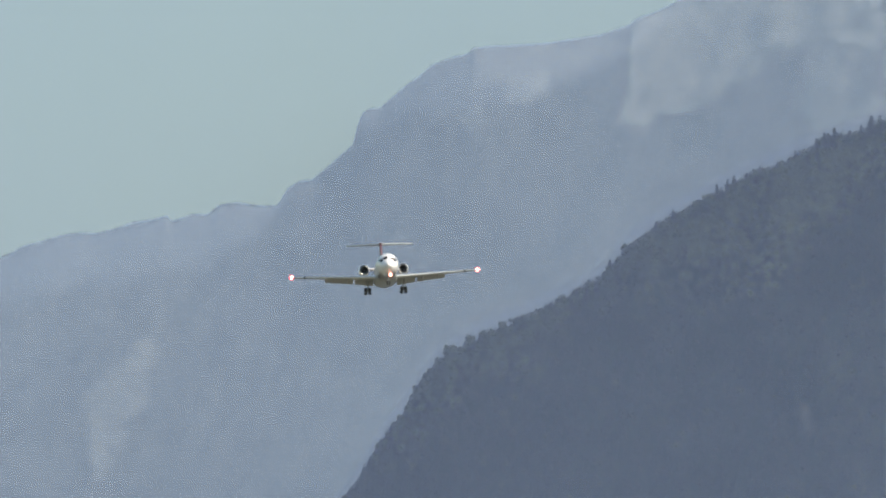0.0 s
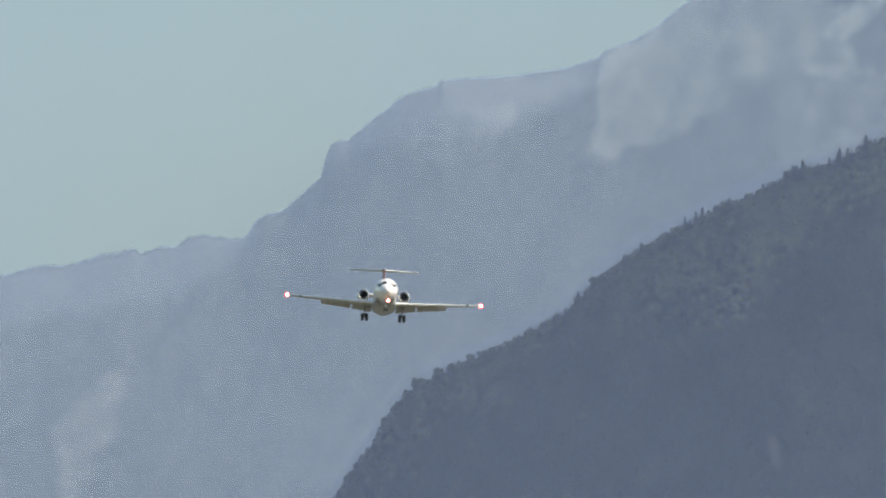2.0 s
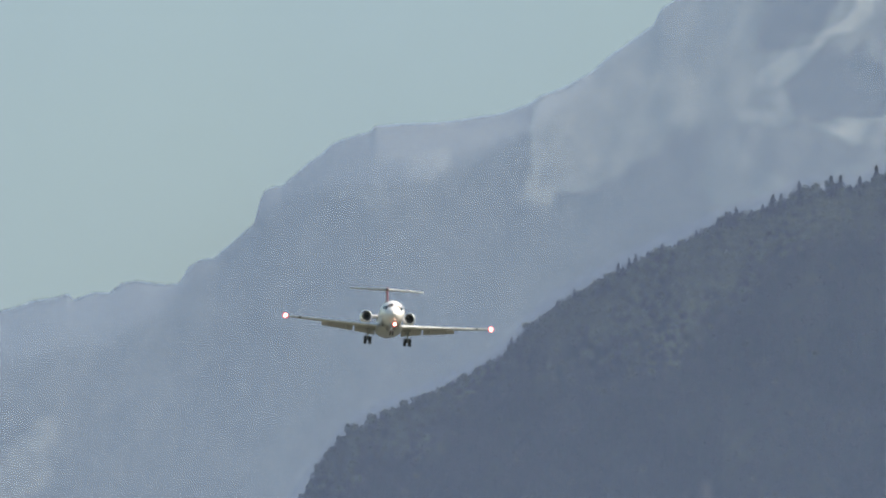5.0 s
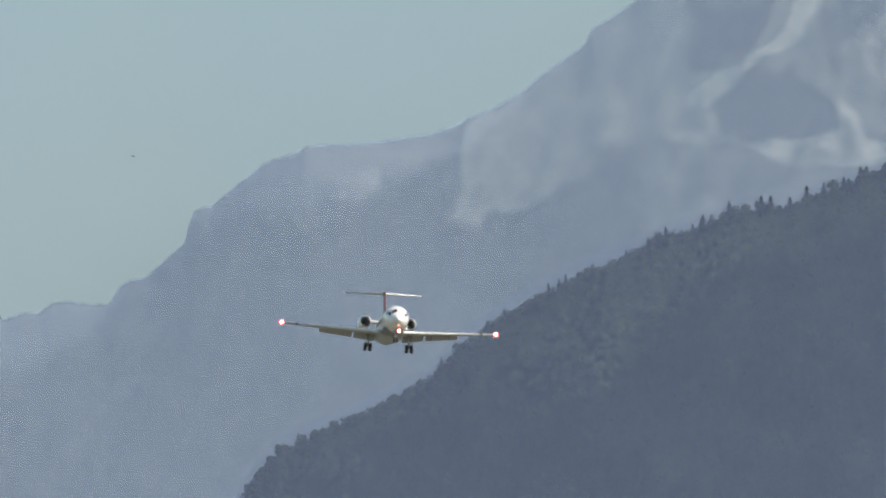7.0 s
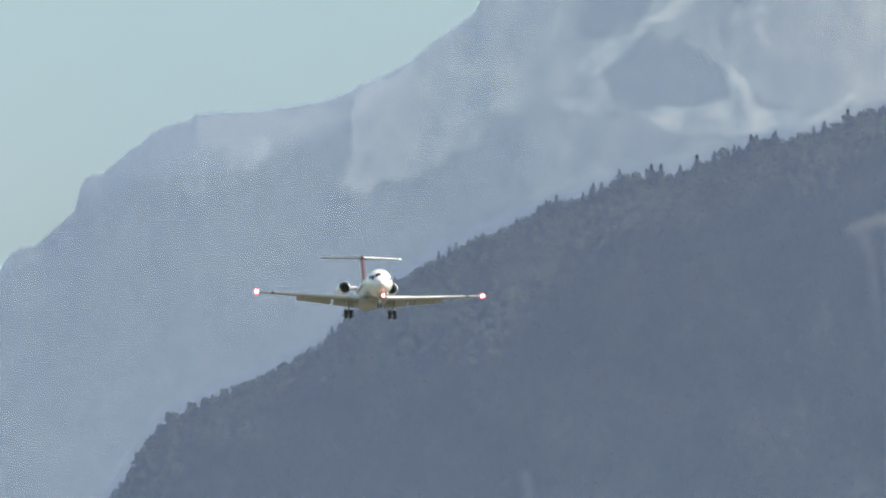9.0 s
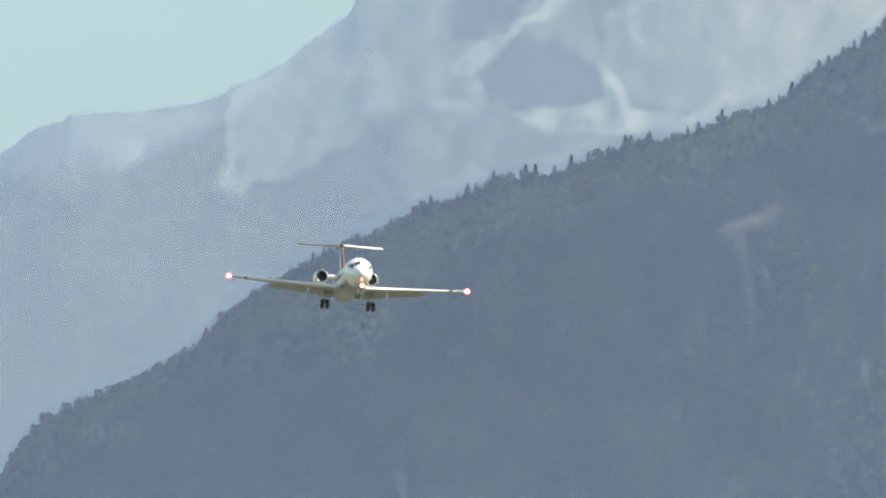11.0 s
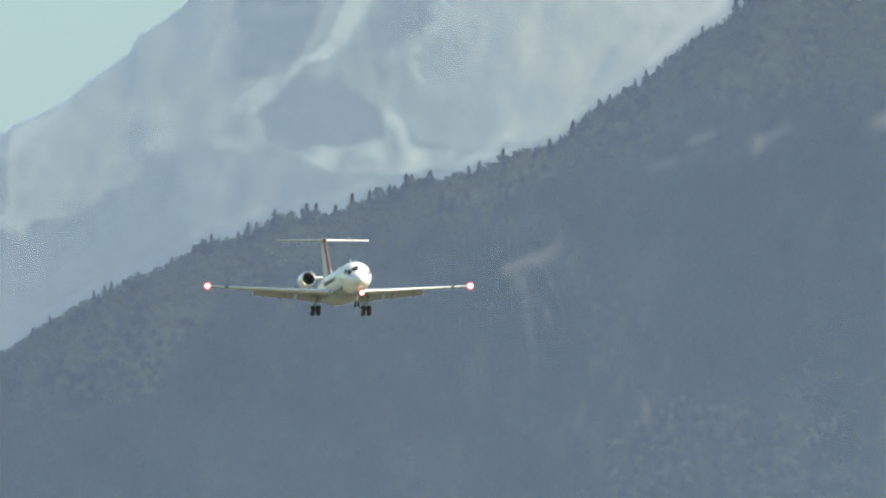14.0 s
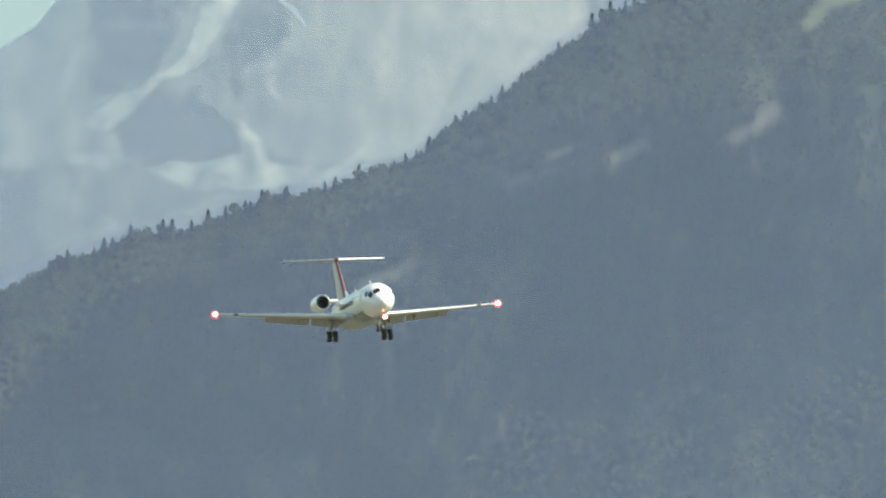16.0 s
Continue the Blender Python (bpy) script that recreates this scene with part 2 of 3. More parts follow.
ss_far = np.concatenate([np.linspace(-1, -0.06, 10), np.linspace(-0.04, 0, 4), np.linspace(0.002, 0.46, 212), np.linspace(0.49, 1, 14)])
us_far = np.arange(-520, 2901, 4.5)
U, S, far_xyz = slope_sheet(FAR_CREST, us_far, ss_far, 4880, 0, 40, 1.15, 1.9, 3.0, np.interp(us_far, [480, 560, 640, 830, 860, 2900], [3, 6, 12, 11, 3, 3]), 0.10)
fu, fv = seen_height(far_xyz)
ragged = 20 * rough(fu / 44, fv / 44, 6)


def field(outline, soft=5.0, wild=1.0):
    """1 inside a closed outline on the mountainside, with a ragged edge."""
    edge = near_line(fu, fv, outline + outline[:1])
    inside = np.zeros(fu.shape, bool)
    for (x0, y0), (x1, y1) in zip(outline, outline[1:] + outline[:1]):
        if y0 != y1:
            inside ^= ((y0 > fv) != (y1 > fv)) & (fu < (x1 - x0) * (fv - y0) / (y1 - y0) + x0)
    return np.clip(0.5 + (np.where(inside, edge, -edge) + wild * ragged) / (2 * soft), 0, 1)


mottle = rough(fu / 40 + 5, fv / 34, 5)
streaks = rough((fu + 0.9 * fv) / 26, (fv - 0.6 * fu) / 90 + 8, 4)        # runnels down the fall of the slope


def lay(pale, amount, zone, grain=0.15):
    """Lays stony or grassy ground over a zone."""
    return np.maximum(pale, amount * zone * np.clip(1 + grain * (2.2 * mottle + 0.7 * streaks), 0.25, 1.6))


pale = 0.03 * np.clip(1 + mottle + streaks, 0, 2)
# bright upper pasture and the paler high mountainside behind it
pale = lay(pale, 0.36, field([(1119, 48), (1112, 138), (1096, 214), (1119, 221), (1157, 206), (1232, 199), (1270, 161), (1315, 138), (1361, 101), (1300, 10), (1240, -38), (1180, 10)], 9, 1.1))
pale = lay(pale, 0.46, field([(1200, 0), (1245, -40), (1460, -215), (1720, -440), (1680, -200), (1600, -30), (1500, 50), (1440, 72), (1361, 100), (1270, 130)], 18, 1.3))
pale = lay(pale, 0.36, field([(1440, 80), (1560, 80), (1800, 110), (2100, 60), (2200, 20), (2200, 200), (1500, 330), (1420, 200)], 24))
pale = lay(pale, 0.36, field([(1600, -500), (2400, -520), (2400, 100), (1950, 110), (1700, 0), (1620, -80)], 14))
# grass along the nearer crest, scree patches under it
pale = lay(pale, 0.14, field([(832, 93), (1104, 67), (1112, 93), (1013, 138), (983, 146), (968, 176), (930, 184), (908, 169), (885, 146), (832, 154)], 12, 1.2))
for outline, amount in (([(890, 132), (975, 124), (968, 172), (930, 182), (905, 166)], 0.26), ([(755, 205), (788, 200), (782, 222), (758, 224)], 0.2),
                        ([(812, 204), (850, 196), (862, 222), (830, 230)], 0.2), ([(500, 352), (548, 322), (572, 330), (520, 358)], 0.22),
                        ([(160, 700), (243, 600), (282, 580), (275, 660), (225, 770), (165, 860)], 0.24), ([(590, 300), (640, 262), (640, 320), (610, 330)], 0.16)):
    pale = lay(pale, 0.8 * amount, field(outline, 11, 1.3), 0.4)
dark = np.zeros(fu.shape)
for outline, amount in (([(1515, -158), (1533, -216), (1560, -270), (1690, -270), (1674, -158), (1671, -122), (1620, -78), (1562, -46), (1529, -35), (1511, -78)], 0.8),
                        ([(1591, 16), (1620, -28), (1656, -57), (1707, -57), (1736, -13), (1779, 9), (1783, 52), (1750, 63), (1671, 59), (1591, 67)], 0.74),
                        ([(1743, -78), (1750, -129), (1779, -194), (1844, -216), (1881, -172), (1823, -122), (1801, -86), (1779, -20)], 0.6),
                        ([(1846, -15), (1900, -20), (1965, 20), (1960, 70), (1880, 74), (1850, 50)], 0.2),
                        ([(985, 148), (1092, 112), (1086, 200), (1010, 190)], 0.55),
                        ([(1490, 105), (1620, 105), (1740, 130), (1640, 180), (1540, 170)], 0.35)):
    dark = np.maximum(dark, amount * field(outline, 12, 2.0) * np.clip(1 + 1.2 * mottle, 0.3, 1.2))
pale = pale * (1 - dark)
# stony gullies and the scree at their feet
for outline, amount in (([(1800, -262), (1776, -216), (1768, -191), (1743, -147), (1725, -96), (1700, -82), (1649, -67), (1613, -31), (1588, -6), (1548, 6), (1520, 22),
                          (1505, 8), (1533, -28), (1569, -53), (1620, -78), (1663, -107), (1685, -136), (1707, -180), (1736, -216), (1760, -262)], 0.85),
                        ([(1772, -6), (1815, 9), (1837, 74), (1859, 85), (1790, 100), (1700, 96), (1700, 82), (1794, 52), (1783, 23)], 0.75),
                        ([(1605, 82), (1660, 74), (1840, 88), (1939, 81), (2026, 52), (2033, 74), (1953, 110), (1823, 125), (1707, 114)], 0.8),
                        ([(1801, -93), (1844, -111), (1866, -78), (1859, -20), (1837, -42)], 0.65), ([(1888, -46), (1931, -40), (1931, -20), (1895, -24)], 0.6),
                        ([(1459, 25), (1511, 14), (1560, 30), (1570, 62), (1527, 84), (1489, 70)], 0.48), ([(1530, 70), (1600, 52), (1612, 74), (1540, 92)], 0.34),
                        ([(1604, 6), (1624, 2), (1626, 16), (1606, 18)], 0.6), ([(1640, 20), (1652, 14), (1650, 28)], 0.4),
                        ([(1696, -60), (1716, -56), (1724, -36), (1702, -40)], 0.45), ([(1660, -20), (1700, -6), (1690, 4)], 0.35), ([(1786, -186), (1796, -186), (1792, -170)], 0.5)):
    pale = lay(pale, 0.9 * amount, field(outline, 6, 1.3), 0.6)
pale = np.clip(pale, 0, 1)
snow = np.maximum(0.8 * band(fu, fv, [(1850, -218), (1876, -202), (1898, -176)], 2.0, 2.5), 0.35 * band(fu, fv, [(2098, -2), (2112, 8), (2124, 24)], 1.5, 3))
far_mountain = sheet("far_mountain", far_xyz, M_FAR, (("pale", pale), ("dark", dark), ("snow", snow)))
tagged(far_mountain, "huge hazy blue mountain with cliffs, pale scree gullies and forest", "mountain", kind="structure")

# ---- the nearer wooded ridge ----
RIDGE_CREST = [(-900, 2300), (-300, 1900), (200, 1400), (450, 1090), (615, 872), (675, 778), (735, 690), (780, 630), (845, 592), (940, 554),
               (1040, 504), (1075, 480), (1095, 452), (1140, 408), (1240, 350), (1345, 293), (1440, 251), (1540, 214), (1592, 186), (1695, 183),
               (1740, 162), (1840, 124), (1940, 108), (1990, 87), (2050, 75), (2110, 48), (2150, 2), (2240, -52), (2340, -134), (2445, -206),
               (2620, -262), (2760, -300), (3000, -330), (3600, -420)]
# the ground lies this many fine steps under the skyline of the trees, which are lower towards the valley
ridge_line = [(a, b + np.interp(a, [1250, 1550], [13, 22])) for a, b in RIDGE_CREST]
ss_near = np.concatenate([np.linspace(-1, -0.08, 8), np.linspace(-0.06, 0, 6), np.linspace(0.004, 0.46, 150), np.linspace(0.49, 1, 14)])
us_near = np.arange(-900, 3601, 7.0)
RIDGE = (ridge_line, 4200, 4, 46, 1.08, 4.5, 3.3, 3.0)
U, S, near_xyz = slope_sheet(RIDGE[0], us_near, ss_near, *RIDGE[1:])
# a steep rocky step runs down across the slope, with gentler forest above and below it
nu, nv = seen_height(near_xyz)
top = np.interp(U, [1400, 1500, 1640, 1700, 1800, 1900, 2090, 2240, 2500, 2811, 3200], [840, 750, 580, 500, 410, 300, 205, 165, 70, 24, -40])
base = np.interp(U, [1400, 1900, 2050, 2143, 2243, 2543, 2811, 3200], [1250, 1000, 800, 664, 514, 474, 424, 380])
top, base = top + 40 * rough(U / 110, nv / 200, 4), base + 50 * rough(U / 90 + 4, nv / 200, 4)
first = crest_height(ridge_line, U)
rise, fall = np.clip((nv - first) / np.maximum(60, top - first), 0, 1), np.clip((nv - top) / (base - top), 0, 1)
near_xyz[..., 1] -= np.where(S > 0, 13 * np.minimum(rise, 1 - fall) * np.clip((U - 1250) / 350, 0, 1), 0)
nu, nv = seen_height(near_xyz)
rock = np.zeros(nu.shape)
for line, width, amount in (([(2000, 285), (2062, 268), (2090, 250)], 9, 0.45), ([(2020, 290), (2034, 330), (2046, 420), (2052, 500)], 6, 0.33), ([(2072, 360), (2078, 385)], 4, 0.5),
                            ([(2440, 70), (2475, 52), (2500, 38)], 9, 0.6), ([(2330, 62), (2370, 48)], 6, 0.5), ([(2255, 112), (2300, 98), (2350, 84)], 5, 0.4), ([(2792, -172), (2812, -203), (2862, -222)], 9, 0.95),
                            ([(2660, 30), (2690, 12), (2735, -18)], 12, 0.6), ([(2690, 30), (2696, 80)], 4, 0.5),
                            ([(1432, 765), (1424, 722)], 6, 0.4), ([(2245, 520), (2250, 560)], 5, 0.5),
                            ([(2460, 560), (2520, 500), (2600, 470)], 10, 0.25)):
    rock = np.maximum(rock, 0.9 * amount * band(nu, nv, line, width, width * 0.5 + 3))
# sunlit parts of the slope, put into colour as lighter broad-leaved wood
light = np.interp(nu, [500, 1000, 1200, 1400, 1480, 1560, 1640, 1700, 1800, 1900, 2000, 2090, 2200, 2400, 2600, 2811, 3200],
                  [960, 620, 560, 520, 450, 385, 340, 320, 285, 235, 205, 160, 105, 68, 16, -20, -60])
light = np.clip((light - nv + 100 * rough(nu / 120, nv / 120, 5)) / 90, 0, 1)
glade = light.copy()
light = np.maximum(light, 0.5 * np.clip((nv - base + 130 * rough(nu / 150 + 3, nv / 150, 5)) / 150, 0, 1))     # where the wood is broad-leaved
meadow = np.maximum(band(nu, nv, [(2795, -175), (2830, -215), (2900, -235)], 13, 5), 0.35 * glade * np.clip(0.4 + rough(nu / 40 + 9, nv / 60, 5) * 2.2, 0, 1))
ridge = sheet("wooded_ridge", near_xyz, M_SLOPE, (("rock", rock), ("meadow", meadow)))
tagged(ridge, "steep dark wooded mountain ridge with rock outcrops and clearings", "ridge", kind="structure")

# ---- haze: half-clear tinted sheets added before the slopes, fading out over their crests ----
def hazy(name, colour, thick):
    """A see-through sheet with the haze put into its colour; a little uneven, thinning where the mesh says so."""
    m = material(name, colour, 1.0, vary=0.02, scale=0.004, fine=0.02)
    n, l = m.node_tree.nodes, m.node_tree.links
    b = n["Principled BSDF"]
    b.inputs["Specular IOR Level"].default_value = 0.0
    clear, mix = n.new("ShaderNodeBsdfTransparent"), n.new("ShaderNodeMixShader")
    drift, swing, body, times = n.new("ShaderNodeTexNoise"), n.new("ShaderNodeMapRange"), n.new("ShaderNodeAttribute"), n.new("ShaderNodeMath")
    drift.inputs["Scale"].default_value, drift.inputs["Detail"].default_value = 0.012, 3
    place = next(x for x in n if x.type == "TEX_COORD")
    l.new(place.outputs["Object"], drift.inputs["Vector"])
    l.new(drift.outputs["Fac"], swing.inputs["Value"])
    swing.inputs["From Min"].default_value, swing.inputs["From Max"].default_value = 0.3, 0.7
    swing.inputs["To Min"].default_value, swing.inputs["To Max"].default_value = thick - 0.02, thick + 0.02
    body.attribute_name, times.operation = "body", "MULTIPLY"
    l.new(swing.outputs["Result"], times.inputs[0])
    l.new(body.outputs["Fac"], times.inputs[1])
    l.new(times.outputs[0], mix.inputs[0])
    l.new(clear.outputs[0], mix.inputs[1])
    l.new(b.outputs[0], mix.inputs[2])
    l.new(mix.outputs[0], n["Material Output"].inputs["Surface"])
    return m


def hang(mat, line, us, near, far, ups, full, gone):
    """A tinted sheet for the haze before a slope, which rises away from the valley in one even sweep; over the crest it
    is full to one height, in fine steps of the lens, and gone at another."""
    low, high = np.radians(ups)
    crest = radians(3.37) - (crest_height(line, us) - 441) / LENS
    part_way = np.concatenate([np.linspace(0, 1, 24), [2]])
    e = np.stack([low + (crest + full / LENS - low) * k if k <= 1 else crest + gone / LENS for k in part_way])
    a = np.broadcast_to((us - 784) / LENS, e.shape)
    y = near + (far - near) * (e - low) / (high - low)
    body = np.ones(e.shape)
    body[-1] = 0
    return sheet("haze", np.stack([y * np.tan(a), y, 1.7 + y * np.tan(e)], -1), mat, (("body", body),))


# the blue of the distance is painted into these three sheet colours
M_HAZE = hazy("ridge_haze_sheet", (0.137, 0.175, 0.274), 0.457)
M_HAZE_FAR = hazy("mountain_haze_sheet", (0.208, 0.266, 0.376), 0.43)
M_HAZE_SKY = hazy("sky_haze_sheet", (0.50, 0.63, 0.87), 0.66)
tagged(hang(M_HAZE, ridge_line, np.arange(330, 3601, 7.0), 3150, 3750, (0.3, 9.0), 22, 40), "thin blue see-through sheet painted as haze before the wooded ridge", "haze", kind="stuff")
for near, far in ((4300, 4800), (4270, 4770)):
    tagged(hang(M_HAZE_FAR, FAR_CREST, us_far, near, far, (2.0, 5.6), 2, 6), "pale blue see-through sheet painted as haze before the far mountain", "haze", kind="stuff")
# one more sheet, added behind the mountains, tints the low sky like haze
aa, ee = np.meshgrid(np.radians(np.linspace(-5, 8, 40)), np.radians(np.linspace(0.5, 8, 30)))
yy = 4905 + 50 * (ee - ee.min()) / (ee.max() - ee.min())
tagged(sheet("haze", np.stack([yy * np.tan(aa), yy, 1.7 + yy * np.tan(ee)], -1), M_HAZE_SKY, (("body", np.ones(yy.shape)),)), "pale see-through sheet painted as haze in the low sky behind the mountains", "haze", kind="stuff")

# ---- trees ----
def conifer_mesh(rnd, tiers, arms, tall, wide):
    """Crown of a spruce: drooping, uneven boughs in tiers. Vertices and faces."""
    vs, fs = [], []
    for k in range(tiers):
        h = 0.10 + 0.86 * k / tiers
        reach = wide * (1 - h) ** 0.9 * rnd.uniform(0.6, 1.2) + 0.03 * wide
        spin = rnd.uniform(0, 6.28)
        for j in range(arms):
            a = spin + 6.283 * j / arms + rnd.uniform(-0.25, 0.25)
            r = reach * rnd.uniform(0.5, 1.3)
            z0, drop, half = tall * (h + 0.13), tall * rnd.uniform(0.05, 0.11), r * rnd.uniform(0.42, 0.62)
            c, s = math.cos(a), math.sin(a)
            i = len(vs)
            vs += [(0.03 * c, 0.03 * s, z0), (c * r * 0.6 - s * half, s * r * 0.6 + c * half, z0 - drop * 1.2),
                   (c * r, s * r, z0 - drop * rnd.uniform(1.0, 1.7)), (c * r * 0.6 + s * half, s * r * 0.6 - c * half, z0 - drop * 1.2)]
            fs += [(i, i + 1, i + 2), (i, i + 2, i + 3)]
    i = len(vs)
    vs += [(0.06 * wide, 0, tall * 0.9), (-0.04 * wide, 0.05 * wide, tall * 0.9), (-0.03 * wide, -0.05 * wide, tall * 0.9), (0, 0, tall * 1.03)]
    fs += [(i, i + 1, i + 3), (i + 1, i + 2, i + 3), (i + 2, i, i + 3)]
    return vs, fs


def leafy_mesh(rnd, clumps, tall, wide):
    """Crown of a broad-leaved tree: many small tilted leaf clumps round a few limbs' ends."""
    vs, fs = [], []
    lobes = [(rnd.uniform(-0.45, 0.45) * wide, rnd.uniform(-0.45, 0.45) * wide, tall * rnd.uniform(0.45, 0.82), wide * rnd.uniform(0.35, 0.6)) for _ in range(6)]
    for _ in range(clumps):
        lx, ly, lz, lr = rnd.choice(lobes)
        d = Vector((rnd.gauss(0, 1), rnd.gauss(0, 1), rnd.gauss(0, 0.8))).normalized()
        p = Vector((lx, ly, lz)) + d * lr * rnd.uniform(0.6, 1.05)
        n = (d + Vector((rnd.uniform(-.5, .5), rnd.uniform(-.5, .5), rnd.uniform(0, .7)))).normalized()
        a = n.orthogonal().normalized() * lr * rnd.uniform(0.3, 0.5)
        b = n.cross(a) * rnd.uniform(0.7, 1.2)
        i = len(vs)
        vs += [tuple(p + a), tuple(p + b + n * 0.05), tuple(p - a), tuple(p - b - n * 0.05)]
        fs += [(i, i + 1, i + 2), (i, i + 2, i + 3)]
    return vs, fs


def trunk_mesh(rnd, tall, thick, limbs):
    """Tapered trunk with a few limbs."""
    bm = tube([(0, 0, -0.5), (0.02, 0.01, tall * 0.3), (0, 0.03, tall * 0.65), (0, 0, tall)], [thick, thick * 0.8, thick * 0.5, thick * 0.12], 6)
    for _ in range(limbs):
        z, a = tall * rnd.uniform(0.3, 0.7), rnd.uniform(0, 6.28)
        r = tall * rnd.uniform(0.14, 0.26)
        t = tube([(0, 0, z), (r * math.cos(a), r * math.sin(a), z + r * 0.7)], [thick * 0.4, thick * 0.1], 4)
        tmp = bpy.data.meshes.new("limb")
        t.to_mesh(tmp)
        t.free()
        bm.from_mesh(tmp)
        bpy.data.meshes.remove(tmp)
    return bm


def mesh_from(name, vs, fs, mat):
    me = bpy.data.meshes.new(name)
    me.from_pydata(vs, [], fs)
    me.materials.append(mat)
    return me


def make_tree(kind, seed):
    rnd = random.Random(seed)
    root = new("conifer" if kind == "conifer" else "broadleaf_tree")
    if kind == "conifer":
        tall, wide = rnd.uniform(3.5, 4.4), rnd.uniform(1.5, 2.2)
        vs, fs = conifer_mesh(rnd, 12, 9, tall, wide)
        crown = mesh_from("crown", vs, fs, M_CONIFER)
        tagged(root, "dark hazy spruce with drooping boughs on the ridge", "tree", "trees on the skyline")
        part("trunk", trunk_mesh(rnd, tall * 0.9, 0.11, 0), M_BARK, root)
    else:
        tall, wide = rnd.uniform(3.2, 4.0), rnd.uniform(1.5, 2.0)
        vs, fs = leafy_mesh(rnd, 150, tall, wide)
        crown = mesh_from("crown", vs, fs, M_LEAF)
        tagged(root, "rounded hazy broad-leaved tree on the ridge", "tree", "trees on the skyline")
        part("trunk", trunk_mesh(rnd, tall * 0.75, 0.13, 5), M_BARK, root)
    share("crown", crown, root)
    return root


def slope_place(u, s):
    """A place on the ridge's mesh, by bearing and by way down the slope."""
    i = np.clip(np.interp(s, ss_near, np.arange(len(ss_near))), 0, len(ss_near) - 1.001)
    j = np.clip((u - us_near[0]) / 7.0, 0, len(us_near) - 1.001)
    i0, j0 = int(i), int(j)
    a, b = i - i0, j - j0
    return ((near_xyz[i0, j0] * (1 - b) + near_xyz[i0, j0 + 1] * b) * (1 - a) + (near_xyz[i0 + 1, j0] * (1 - b) + near_xyz[i0 + 1, j0 + 1] * b) * a)


tree_rnd = random.Random(11)
makers = [make_tree("conifer", 1), make_tree("conifer", 2), make_tree("conifer", 3), make_tree("conifer", 4),
          make_tree("broadleaf", 5), make_tree("broadleaf", 6), make_tree("broadleaf", 7)]
used = set()


def stand(pick, u, s_, tall=None, size=1.0):
    """Stands a tree on the crest: its kind, bearing, way down the slope, and the height of its top in fine steps or its size."""
    p = slope_place(u, s_)
    if tall is not None:
        dist = math.hypot(p[0], p[1])
        top_z = 1.7 + dist * math.tan(radians(3.37) - (tall - 441) / LENS)
        size = min(1.12, max(0.5, (top_z - p[2] + 0.25) / max(v.co.z for v in makers[pick].children[1].data.vertices)))
    m = pose(p[0], p[1], p[2] - 0.25, tree_rnd.uniform(-3, 3), tree_rnd.uniform(-3, 3), tree_rnd.uniform(0, 360))
    if pick not in used:
        used.add(pick)
        t = makers[pick]
        t.matrix_basis = m
    else:
        t = copy_thing(makers[pick], m)
    wide = size if tall is None else 0.8 * size + 0.1
    t.scale = (wide, wide, size * (1 if tall is not None else tree_rnd.uniform(0.9, 1.2)))


# the trees that stand out: bearing, and height of the top
for u, v in ((1081, 450), (1478, 230), (1543, 205), (1590, 180), (1648, 172), (1664, 174),
             (1728, 147), (1758, 150), (1794, 141), (1834, 119), (1862, 121), (1953, 98), (1995, 77), (2079, 55), (2104, 52), (2119, 27), (2134, 25), (2167, -16),
             (2184, -24), (2250, -78), (2304, -98), (2329, -120), (2349, -153), (2409, -196)):
    stand(tree_rnd.choice((0, 1, 2, 3)), u, tree_rnd.uniform(-0.004, 0.004), v)
u_tree = 560.0
while u_tree < 2760:
    cluster = value_noise(np.array([u_tree / 70.0]), np.array([3.3]))[0]
    pick = tree_rnd.choice((0, 1, 2, 3, 4, 5, 6)) if cluster > -0.1 else tree_rnd.choice((4, 5, 6, 4, 5, 6, 0))
    size = (tree_rnd.uniform(0.68, 0.98) + (0.12 if tree_rnd.random() < 0.15 else 0)) * (1 + 0.4 * value_noise(np.array([u_tree / 38.0]), np.array([9.7]))[0]) * (0.8 if u_tree < 1440 else 1)
    stand(pick, u_tree, tree_rnd.uniform(-0.012, 0.010), None, size)
    u_tree += tree_rnd.uniform(5, 9.5)


def forest(name, count, place, sizes, mats, seed, sorts):
    """One wood of many trees, joined."""
    rnd = random.Random(seed)
    kinds = []
    for k in range(6):
        vs, fs = (conifer_mesh(rnd, 5, 6, 4.2, 1.25) if k < 3 else leafy_mesh(rnd, 26, 3.2, 1.7))
        kinds.append((np.array(vs), np.array(fs)))
    all_v, all_f, base = [], [], 0
    for _ in range(count):
        p = place(rnd)
        if p is None:
            continue
        vs, fs = kinds[rnd.choice(sorts)]
        a, k = rnd.uniform(0, 6.28), rnd.uniform(*sizes)
        c, s = math.cos(a) * k, math.sin(a) * k
        all_v.append(np.stack([vs[:, 0] * c - vs[:, 1] * s + p[0], vs[:, 0] * s + vs[:, 1] * c + p[1], vs[:, 2] * k + p[2] - 0.35], -1))
        all_f.append(fs + base)
        base += len(vs)
    me = bpy.data.meshes.new(name)
    me.from_pydata(np.concatenate(all_v).tolist(), [], np.concatenate(all_f).tolist())
    me.materials.append(mats)
    return new(name, me)


def on_slope(broad):
    """Picks places on the slope where broad-leaved trees, or else conifers, stand."""
    def place(rnd):
        u, s = rnd.uniform(560, 3000), rnd.random() ** 1.15 * 0.42 - 0.008
        i = min(len(ss_near) - 1, int(np.searchsorted(ss_near, s)))
        j = int((u - us_near[0]) / 7.0)
        share_here = 0.02 + 0.97 * light[i, j]
